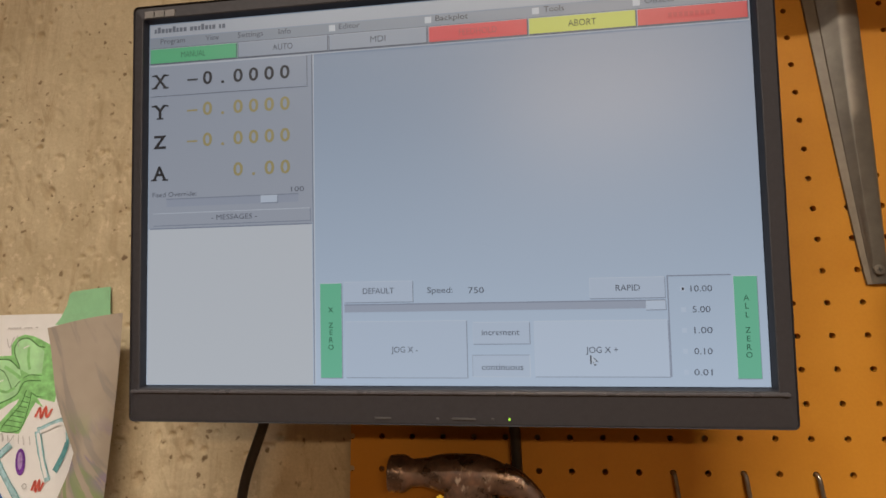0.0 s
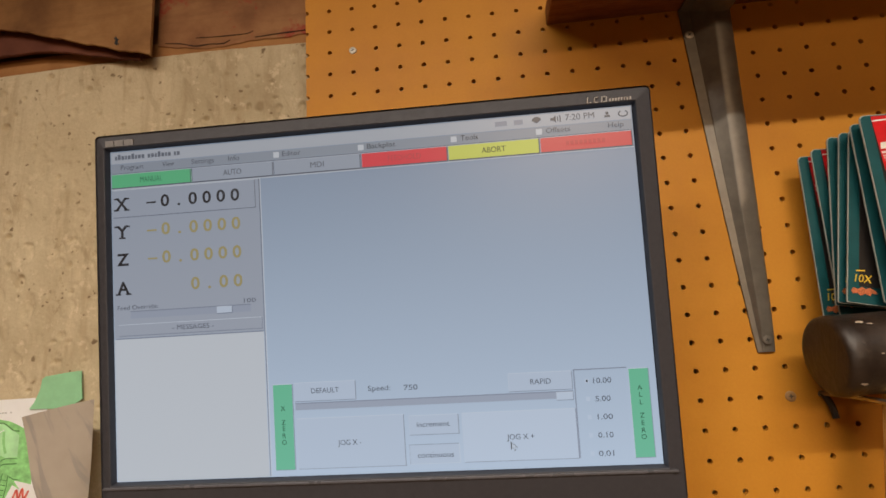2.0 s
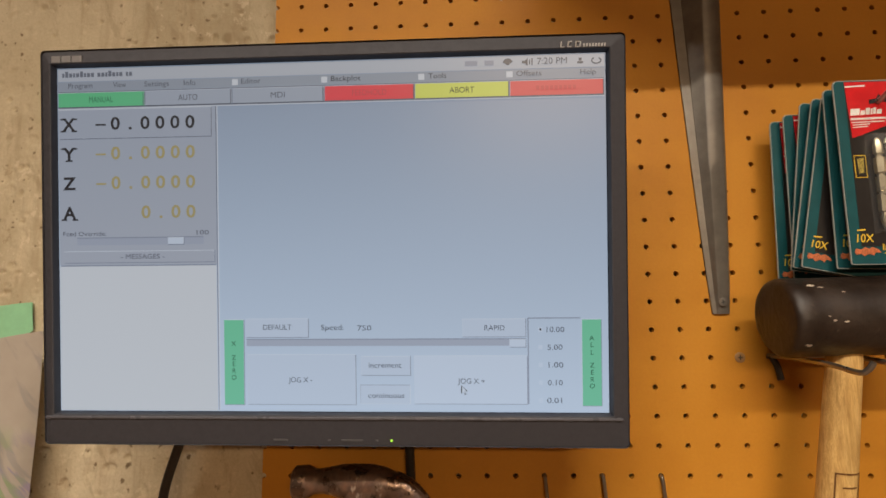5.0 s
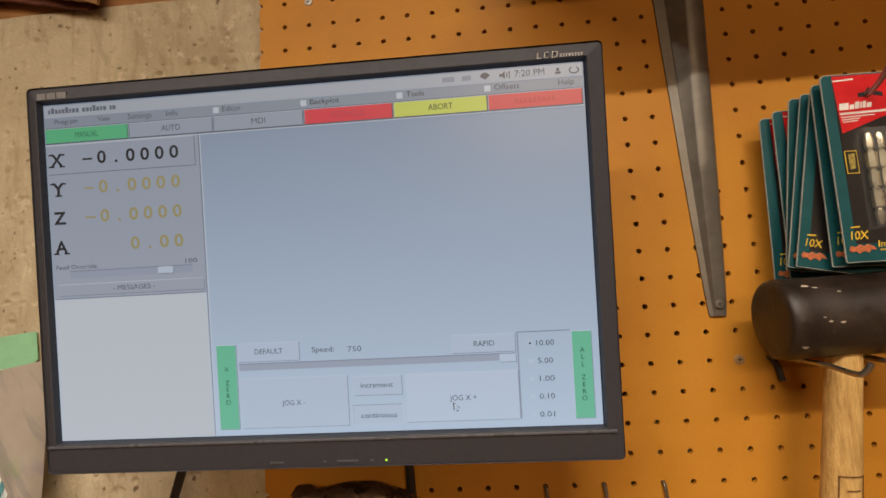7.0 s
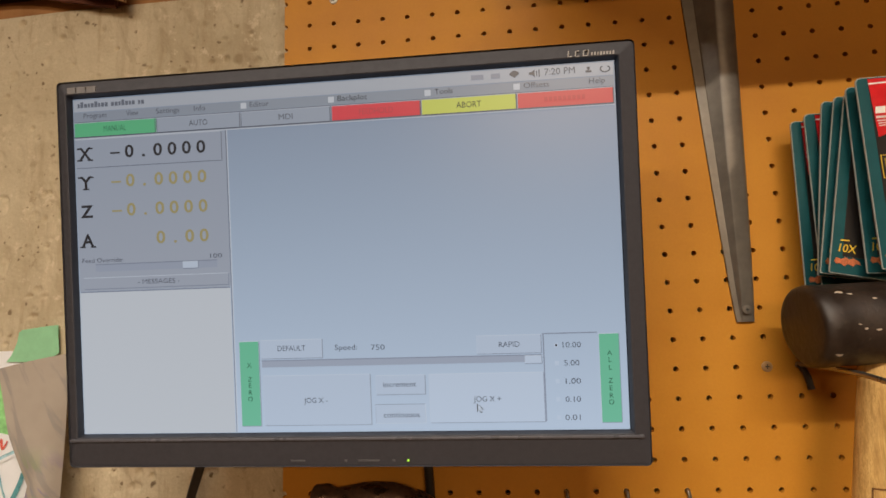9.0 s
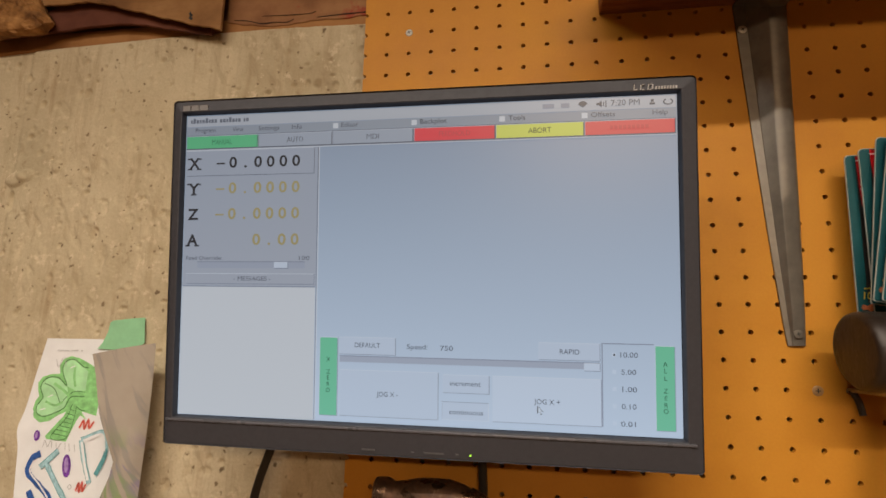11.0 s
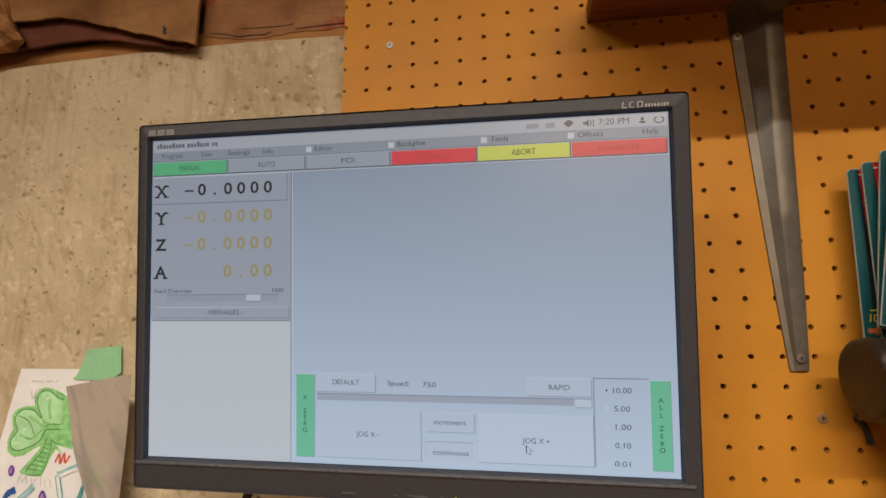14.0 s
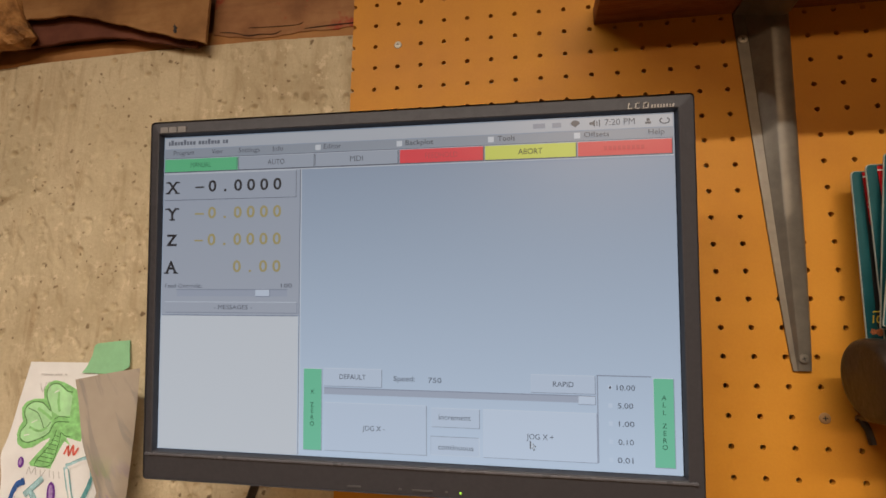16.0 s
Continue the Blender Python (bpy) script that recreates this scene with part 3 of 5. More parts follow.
def monitor():
    m = thing("monitor", "charcoal widescreen computer monitor showing a machine control program", "monitor")
    m.matrix_world = MONITOR_AT
    m.location = MONITOR_AT.translation
    m.rotation_mode = "QUATERNION"
    m.rotation_quaternion = AXES.to_quaternion()

    def under(name, bm, mat, parent=m, label="", smooth=35):
        ob = new(name, finish(name, bm, mat, smooth))
        ob.parent = parent
        return tagged(ob, label)

    # frame: an outer rounded rectangle, a slightly domed front, an inner lip down to the panel
    x0, x1, z0, z1 = -0.2182, 0.2206, -0.1558, 0.1440
    ix0, ix1, iz0, iz1 = -SW / 2 - 0.0015, SW / 2 + 0.0015, -SH / 2 - 0.0012, SH / 2 + 0.0015

    def rounded(xa, xb, za, zb, r, y, seg=5):
        pts = []
        for cx, cz, start in ((xb - r, zb - r, 0), (xa + r, zb - r, 90), (xa + r, za + r, 180), (xb - r, za + r, 270)):
            for k in range(seg + 1):
                a = radians(start + 90 * k / seg)
                pts.append((cx + r * math.cos(a), y, cz + r * math.sin(a)))
        return pts

    bm = bmesh.new()
    loft(bm, [rounded(x0 + 0.001, x1 - 0.001, z0 + 0.001, z1 - 0.001, 0.004, 0.022),
              rounded(x0, x1, z0, z1, 0.0035, 0.016), rounded(x0, x1, z0, z1, 0.0035, -0.0020),
              rounded(x0 + 0.0003, x1 - 0.0003, z0 + 0.0003, z1 - 0.0003, 0.0033, -0.0026),
              rounded(x0 + 0.0010, x1 - 0.0010, z0 + 0.0010, z1 - 0.0010, 0.003, -0.0030),
              rounded(ix0 - 0.0022, ix1 + 0.0022, iz0 - 0.0022, iz1 + 0.0022, 0.0010, -0.0042),
              rounded(ix0 - 0.0016, ix1 + 0.0016, iz0 - 0.0016, iz1 + 0.0016, 0.0008, -0.0038)], caps=False)
    # the upper rail leans back, the lower one turns under
    for v in bm.verts:
        if v.co.y < -0.0022 and v.co.z > iz1 + 0.003:
            v.co.y += 0.0022
        elif v.co.y < -0.0022 and v.co.z < iz0 - 0.003:
            v.co.y += 0.0022
    bezel = under("bezel", bm, BEZEL, m, "matt charcoal plastic frame", 6)
    bm = bmesh.new()
    loft(bm, [rounded(ix0 - 0.0016, ix1 + 0.0016, iz0 - 0.0016, iz1 + 0.0016, 0.0008, -0.0038),
              rounded(ix0 - 0.0005, ix1 + 0.0005, iz0 - 0.0005, iz1 + 0.0005, 0.0006, 0.0012)], caps=False)
    under("inner_lip", bm, LIP, m, "black lip round the panel")
    bm = bmesh.new()
    box(bm, (ix0 - 0.008, -0.0050, iz0 - 0.0044), (ix1 + 0.008, -0.0026, iz0 - 0.0024), 0.0006)
    under("glossy_strip", bm, plain("glossy_grey", (0.095, 0.093, 0.105), 0.3), m, "narrow glossy strip under the panel")
    # rear shell, and the arm that holds it to the wall
    bm = bmesh.new()
    loft(bm, [rounded(x0 + 0.002, x1 - 0.002, z0 + 0.002, z1 - 0.002, 0.006, 0.020), rounded(x0 + 0.012, x1 - 0.012, z0 + 0.012, z1 - 0.012, 0.012, 0.036),
              rounded(-0.12, 0.12, -0.09, 0.08, 0.02, 0.048)])
    under("back_shell", bm, BEZEL)
    bm = bmesh.new()
    box(bm, (-0.05, 0.047, -0.05), (0.05, 0.053, 0.05), 0.002)
    box(bm, (-0.02, 0.050, -0.045), (0.02, 0.175, -0.005), 0.004)
    under("mounting_arm", bm, BEZEL_DARK)

    # lettering on the frame, as plain marks
    def mark(parent, name, a, b, c, d, mat, y=-0.0058, label="", slant=0.0):
        bm = bmesh.new()
        loft(bm, [[(a + slant, y, d), (b + slant, y, d), (b, y, c), (a, y, c)], [(a + slant, y + 0.0034, d), (b + slant, y + 0.0034, d), (b, y + 0.0034, c), (a, y + 0.0034, c)]])
        return under(name, bm, mat, parent, label, 0)

    for a, b in ((-0.2075, -0.2005), (-0.1995, -0.1925), (-0.1915, -0.1840)):
        mark(bezel, "logo_block", a, b, 0.1338, 0.1386, LOGO_PRINT, -0.0043, "pale grey maker's mark")
    for a, b, c, d in ((0.1737, 0.1745, 0.1335, 0.1380), (0.1745, 0.1765, 0.1335, 0.1342), (0.1787, 0.1795, 0.1338, 0.1377), (0.1795, 0.1815, 0.1335, 0.1341), (0.1797, 0.1817, 0.1374, 0.1380),
                       (0.1842, 0.1850, 0.1335, 0.1380), (0.1850, 0.1872, 0.1335, 0.1341), (0.1850, 0.1874, 0.1374, 0.1380), (0.1874, 0.1882, 0.1339, 0.1376)):
        mark(bezel, "model_mark", a, b, c, d, DIM_PRINT, -0.0043, "pale grey model lettering", 0.0006)
    for k in range(8):
        mark(bezel, "model_mark", 0.1900 + 0.0021 * k, 0.1911 + 0.0021 * k, 0.1337, 0.1360, DIM_PRINT, -0.0043, "", 0.0003)
    for a, b in ((-0.0408, -0.0300), (0.0002, 0.0022), (0.0105, 0.0262), (0.0360, 0.0380)):
        mark(bezel, "control_mark", a, b, -0.1520, -0.1508, FAINT_PRINT, -0.0021)
    bm = bmesh.new()
    loft(bm, [ring((0.0478, y, -0.1514), (0, -1, 0), 0.0008, 0.0008, 10) for y in (0.0004, -0.0024)])
    glow = Nodes("green_led")
    glow.bsdf.inputs["Emission Color"].default_value = (0.55, 1.0, 0.08, 1)
    glow.bsdf.inputs["Emission Strength"].default_value = 0.9
    under("power_led", bm, glow.done((0.1, 0.3, 0.02), 0.3), m, "lit green power light")

    # the panel and what it shows
    def rect(name, u0, v0, u1, v1, mat, parent, layer, label=""):
        y = -0.00025 * layer
        bm = bmesh.new()
        p = [((u - 0.5) * SW, y, (0.5 - v) * SH) for u, v in ((u0, v0), (u1, v0), (u1, v1), (u0, v1))]
        bm.faces.new([bm.verts.new(q) for q in p])
        return under(name, bm, mat, parent, label, 0)

    bm = bmesh.new()
    box(bm, (-SW / 2 - 0.001, 0.0002, -SH / 2 - 0.001), (SW / 2 + 0.001, 0.004, SH / 2 + 0.001))
    screen = under("screen", bm, lit("panel_field", (188, 206, 228), (125, 138, 157)), m, "lit blue-grey display", 0)

    ink = lit("ui_ink", (82, 90, 106), (66, 70, 80))
    black = lit("ui_black", (28, 30, 36), (32, 33, 38))
    amber = lit("ui_amber", (158, 148, 104), (150, 139, 95))
    grey = lit("ui_grey", (156, 164, 178), (143, 151, 164))
    trough = lit("ui_trough", (164, 175, 195), (128, 133, 146))
    raised = lit("ui_raised", (193, 209, 230), (168, 173, 184))
    shade = lit("ui_shade", (146, 156, 176), (86, 91, 103))
    shine = lit("ui_shine", (200, 212, 228), (176, 180, 188))
    white = lit("ui_white", (196, 203, 212), (184, 188, 195))
    bar = lit("ui_bar", (180, 185, 194), (158, 163, 172))
    menu = lit("ui_menu", (152, 159, 170), (130, 138, 150))
    green = lit("ui_green", (112, 194, 163), (80, 166, 116))
    yellow = lit("ui_yellow", (206, 212, 104), (188, 194, 84))
    red = lit("ui_red", (222, 62, 74), (204, 54, 66))
    pale_red = lit("ui_pale_red", (212, 76, 82), (200, 64, 72))
    dull_red = lit("ui_dull_red", (160, 60, 68), (168, 66, 72))
    worn_red = lit("ui_worn_red", (190, 62, 70), (184, 58, 66))
    edge = lit("ui_edge", (92, 98, 112), (74, 78, 90))
    deep_green = lit("ui_deep_green", (28, 78, 60), (40, 100, 72))
    left_field = lit("ui_left_field", (166, 173, 187), (141, 149, 163))

    def say(words, u, v, cap, mat, parent=screen, layer=6, pitch=0.0, wide=0.0, bold=0.0, name="text", stretch=1.0):
        """Words centred at (u, v), cap a capital's height as a part of the panel's height."""
        bm = text_mesh(words, cap * SH / 0.70, pitch * SW, bold, stretch)
        if wide:
            xs = [p.co.x for p in bm.verts]
            k = wide * SW / (max(xs) - min(xs))
            bmesh.ops.scale(bm, vec=(k, 1, 1), verts=bm.verts)
        bmesh.ops.translate(bm, vec=((u - 0.5) * SW, -0.00025 * layer, (0.5 - v) * SH), verts=bm.verts)
        return under(name, bm, mat, parent, "", 0)

    def key(name, u0, v0, u1, v1, face, layer=2, drop=True):
        """A button: a light edge above, a dark edge below, and its face."""
        t, w = 0.0022, 0.0014
        rect(name + "_shade", u0, v0, u1 + w, v1 + t, shade if drop else shine, screen, layer)
        rect(name + "_shine", u0 - w * 0.4, v0 - t * 0.7, u1, v1, shine if drop else shade, screen, layer + 1)
        return rect(name, u0, v0, u1, v1, face, screen, layer + 2)

    # title bar and menu line
    rect("title_bar", 0, 0, 1, 0.036, bar, screen, 1)
    rect("menu_line", 0, 0.0375, 1, 0.066, menu, screen, 1)
    # the title, too faint to read: a short bar for each character
    at = 0.009
    for k in range(20):
        if k in (9, 17):
            at += 0.005
            continue
        wide = 0.0058 if k % 3 else 0.0042
        rect("title_mark", at, 0.0125 - (0.005 if k % 4 == 1 else 0.0), at + wide, 0.0245, shade, screen, 3)
        at += wide + 0.0017
    for words, u, wide in (("Program", 0.045, 0.046), ("View", 0.120, 0.024), ("Settings", 0.190, 0.046), ("Info", 0.252, 0.022), ("Editor", 0.366, 0.036),
                           ("Backplot", 0.540, 0.054), ("Tools", 0.706, 0.032), ("Offsets", 0.868, 0.044), ("Help", 0.971, 0.027)):
        say(words, u, 0.051, 0.015, black if words in ("Backplot", "Tools") else ink, wide=wide)
    for u in (0.336, 0.501, 0.677, 0.834):
        rect("check_box", u - 0.0055, 0.043, u + 0.0055, 0.060, white, screen, 3)
    rect("tray_icon", 0.755, 0.011, 0.777, 0.025, trough, screen, 3)
    rect("tray_icon", 0.790, 0.011, 0.806, 0.025, trough, screen, 3)
    bm = bmesh.new()
    fan = [(0.0, -0.0022)] + [(0.0042 * math.sin(radians(a)), -0.0022 + 0.0052 * math.cos(radians(a))) for a in range(-62, 63, 12)]
    bm.faces.new([bm.verts.new(((0.831 - 0.5) * SW + x, -0.0009, (0.5 - 0.018) * SH + z)) for x, z in fan])
    under("signal_icon", bm, ink, screen, "", 0)
    bm = bmesh.new()
    for pts in ([(-.004, -.001), (-.002, -.001), (0, -.0028), (0, .0028), (-.002, .001), (-.004, .001)], [(.001, -.0018), (.0018, -.0018), (.0018, .0018), (.001, .0018)], [(.0028, -.0026), (.0036, -.0026), (.0036, .0026), (.0028, .0026)]):
        bm.faces.new([bm.verts.new(((0.866 - 0.5) * SW + x, -0.0009, (0.5 - 0.018) * SH + z)) for x, z in pts])
    under("speaker_icon", bm, ink, screen, "", 0)
    say("7:20 PM", 0.909, 0.018, 0.018, ink, wide=0.052)
    rect("tray_icon", 0.953, 0.020, 0.963, 0.026, ink, screen, 3)
    rect("tray_icon", 0.9555, 0.010, 0.9605, 0.0185, ink, screen, 3)
    bm = bmesh.new()
    for k in range(12):
        a, b = radians(120 + 25 * k), radians(145 + 25 * k)
        quad = [(0.0038 * math.cos(a), 0.0026 * math.sin(a)), (0.0038 * math.cos(b), 0.0026 * math.sin(b)), (0.0028 * math.cos(b), 0.0017 * math.sin(b)), (0.0028 * math.cos(a), 0.0017 * math.sin(a))]
        bm.faces.new([bm.verts.new(((0.986 - 0.5) * SW + x, -0.0009, (0.5 - 0.019) * SH + z)) for x, z in quad])
    under("power_icon", bm, ink, screen, "", 0)

    # the row of mode buttons
    for words, u0, u1, face, letter, wide in (("MANUAL", 0.002, 0.1655, green, deep_green, 0.045), ("AUTO", 0.168, 0.3295, grey, ink, 0.036), ("MDI", 0.332, 0.4995, grey, ink, 0.026),
                                              ("FEEDHOLD", 0.502, 0.6635, red, dull_red, 0.062), ("ABORT", 0.666, 0.8325, yellow, black, 0.044), ("", 0.835, 0.998, pale_red, dull_red, 0.07)):
        key("mode_button", u0, 0.071, u1, 0.1135, face)
        if words:
            say(words, (u0 + u1) / 2, 0.093, 0.017, letter, wide=wide)
        else:
            for i in range(9):
                rect("worn_lettering", (u0 + u1) / 2 - 0.036 + 0.008 * i, 0.086, (u0 + u1) / 2 - 0.0305 + 0.008 * i, 0.098, worn_red, screen, 6)
        rect("button_edge", u0, 0.1128, u1, 0.1152, edge, screen, 7)
        rect("button_edge", u1 - 0.0014, 0.072, u1, 0.1128, edge, screen, 7)
    rect("line", 0, 0.0665, 1, 0.0685, shade, screen, 1)
    rect("line", 0, 0.1155, 1, 0.119, shine, screen, 2)

    # axis read-outs
    rect("readout_field", 0, 0.119, 0.298, 0.576, left_field, screen, 1)
    rect("line", 0.2985, 0.119, 0.3005, 1.0, shade, screen, 2)
    rect("line", 0.3005, 0.119, 0.3025, 1.0, shine, screen, 2)
    key("axis_frame", 0.003, 0.1215, 0.290, 0.2045, left_field, 2)
    for k, (axis, digits, mat) in enumerate((("X", "-0.0000", black), ("Y", "-0.0000", amber), ("Z", "-0.0000", amber), ("A", "0.00", amber))):
        v = 0.166 + 0.0866 * k
        # slab-serif axis letter
        say(axis, 0.022, v, 0.036, black, wide=0.025, bold=0.00035, name="axis_letter")
        for side in (-1, 1):
            for low_side in ((-1, 1) if axis in "X" else (1,) if axis in "A" else (-1,) if axis == "Y" else ()):
                rect("axis_serif", 0.022 + side * 0.0105 - 0.0055, v + low_side * 0.0175 - 0.0022, 0.022 + side * 0.0105 + 0.0055, v + low_side * 0.0175 + 0.0022, black, screen, 6)
        if axis == "Y":
            rect("axis_serif", 0.0155, v + 0.0155, 0.0285, v + 0.020, black, screen, 6)
        n = len(digits)
        right = 0.2520
        if digits[0] == "-":
            rect("minus_sign", 0.073, v - 0.0025, 0.0925, v + 0.0025, mat, screen, 6)
            digits, n = digits[1:], n - 1
        for place, digit in enumerate(digits):
            say(digit, right - 0.0282 * (n - 1 - place), v - 0.001, 0.036, mat, pitch=0.0282, name="digit" if digit != "." else "decimal_point", bold=0.00026, stretch=1.12)
    for words, u, wide in (("Feed Override:", 0.050, 0.082), ("100", 0.272, 0.023)):
        say(words, u, 0.485, 0.013, ink, wide=wide)
    rect("slider_trough", 0.034, 0.497, 0.274, 0.518, trough, screen, 2)
    rect("slider_edge", 0.034, 0.4955, 0.274, 0.498, shade, screen, 3)
    key("slider_knob", 0.208, 0.499, 0.237, 0.517, raised, 3)
    key("messages_button", 0.010, 0.537, 0.294, 0.569, left_field)
    say("- MESSAGES -", 0.160, 0.553, 0.014, ink, wide=0.082)
    rect("message_field", 0.0, 0.580, 0.2975, 1.002, white, screen, 2)
    rect("line", 0.003, 0.5765, 0.297, 0.580, shade, screen, 3)

    # the jog panel
    key("zero_button", 0.311, 0.739, 0.347, 0.983, green)
    for word, v in zip("XZERO", (0.808, 0.848, 0.866, 0.886, 0.905)):
        say(word, 0.329, v, 0.0135, deep_green)
    key("default_button", 0.352, 0.737, 0.466, 0.789, lit("ui_key", (187, 203, 224), (160, 168, 184)))
    face = bpy.data.materials["ui_key"]
    say("DEFAULT", 0.4095, 0.761, 0.015, ink, wide=0.052)
    say("Speed:", 0.511, 0.762, 0.015, ink, wide=0.041)
    say("750", 0.569, 0.764, 0.015, ink, wide=0.025)
    key("rapid_button", 0.746, 0.740, 0.857, 0.789, face)
    say("RAPID", 0.802, 0.765, 0.015, ink, wide=0.036)
    rect("slider_trough", 0.352, 0.796, 0.858, 0.815, trough, screen, 2)
    rect("slider_edge", 0.352, 0.794, 0.858, 0.797, shade, screen, 3)
    key("slider_knob", 0.829, 0.798, 0.857, 0.818, raised, 3)
    key("jog_minus_button", 0.354, 0.840, 0.552, 0.982, face)
    say("JOG X -", 0.452, 0.912, 0.015, ink, wide=0.043)
    key("increment_button", 0.563, 0.845, 0.651, 0.898, face)
    say("increment", 0.6055, 0.870, 0.015, ink, wide=0.059)
    key("continuous_button", 0.561, 0.927, 0.650, 0.979, face, 2, False)
    say("continuous", 0.6075, 0.956, 0.015, ink, wide=0.065)
    key("jog_plus_button", 0.659, 0.844, 0.859, 0.979, raised)
    say("JOG X +", 0.761, 0.915, 0.015, ink, wide=0.048)
    rect("line", 0.8605, 0.738, 0.8625, 0.979, shade, screen, 3)
    rect("line", 0.8605, 0.736, 0.953, 0.739, shade, screen, 3)
    for k, words in enumerate(("10.00", "5.00", "1.00", "0.10", "0.01")):
        v = 0.770 + 0.0497 * k
        say(words, 0.908, v, 0.015, ink, wide=0.031 if k == 0 else 0.026)
        rect("option_dot", 0.8795, v - 0.006, 0.8865, v + 0.006, raised, screen, 3)
    rect("option_chosen", 0.8815, 0.7665, 0.8845, 0.7725, black, screen, 5)
    key("zero_button", 0.956, 0.742, 0.989, 0.983, green)
    for word, v in zip("ALLZERO", (0.794, 0.813, 0.834, 0.870, 0.890, 0.910, 0.928)):
        say(word, 0.9725, v, 0.0135, deep_green)
    bm = bmesh.new()
    arrow = [(0, 0), (0, -.0062), (.0014, -.0049), (.0024, -.0070), (.0034, -.0066), (.0024, -.0045), (.0044, -.0045)]
    bm.faces.new([bm.verts.new(((0.742 - 0.5) * SW + x * 1.1, -0.0022, (0.5 - 0.925) * SH + z)) for x, z in arrow])
    pointer = under("pointer", bm, black, screen, "", 0)
    bm = bmesh.new()
    bm.faces.new([bm.verts.new(((0.742 - 0.5) * SW + 0.0019 + (x - 0.0016) * 0.74, -0.0025, (0.5 - 0.925) * SH - 0.0034 + (z + 0.0034) * 0.78)) for x, z in arrow])
    under("pointer_face", bm, shine, pointer, "", 0)
    return m


MONITOR = monitor()


def cable(name, label, points, r):
    bm = bmesh.new()
    tube(bm, points, r, 12, 8)
    piece(name, bm, RUBBER, label, "cable")


cable("power_cable", "thick black power cable hanging from the monitor down the wall",
      [(-0.36, -0.045, 1.47), (-0.385, -0.025, 1.42), (-0.421, -0.004, 1.385), (-0.440, 0.006, 1.345), (-0.4545, 0.012, 1.305), (-0.4585, 0.014, 1.268), (-0.4535, 0.014, 1.235), (-0.445, 0.012, 1.20), (-0.425, 0.010, 1.10)], 0.0044)
cable("signal_cable", "black signal cable hanging behind the hammer",
      [(-0.232, -0.05, 1.45), (-0.226, -0.028, 1.40), (-0.2215, -0.012, 1.36), (-0.2200, -0.0065, 1.32), (-0.2180, -0.006, 1.28), (-0.212, -0.006, 1.24), (-0.205, -0.006, 1.18), (-0.20, -0.006, 1.10)], 0.0042)

# ---- tools on the pegboard ----
# light caught on the hooks' ends, painted in as a pale colour
TIP_WHITE = plain("lit_white_tip", (0.62, 0.57, 0.48), 0.4)
YELLOW = plain("yellow_plastic", (0.62, 0.38, 0.03), 0.4)
LABEL = plain("worn_silver_label", (0.40, 0.36, 0.29), 0.4, 0.0, 0.5, 0.5, 130)


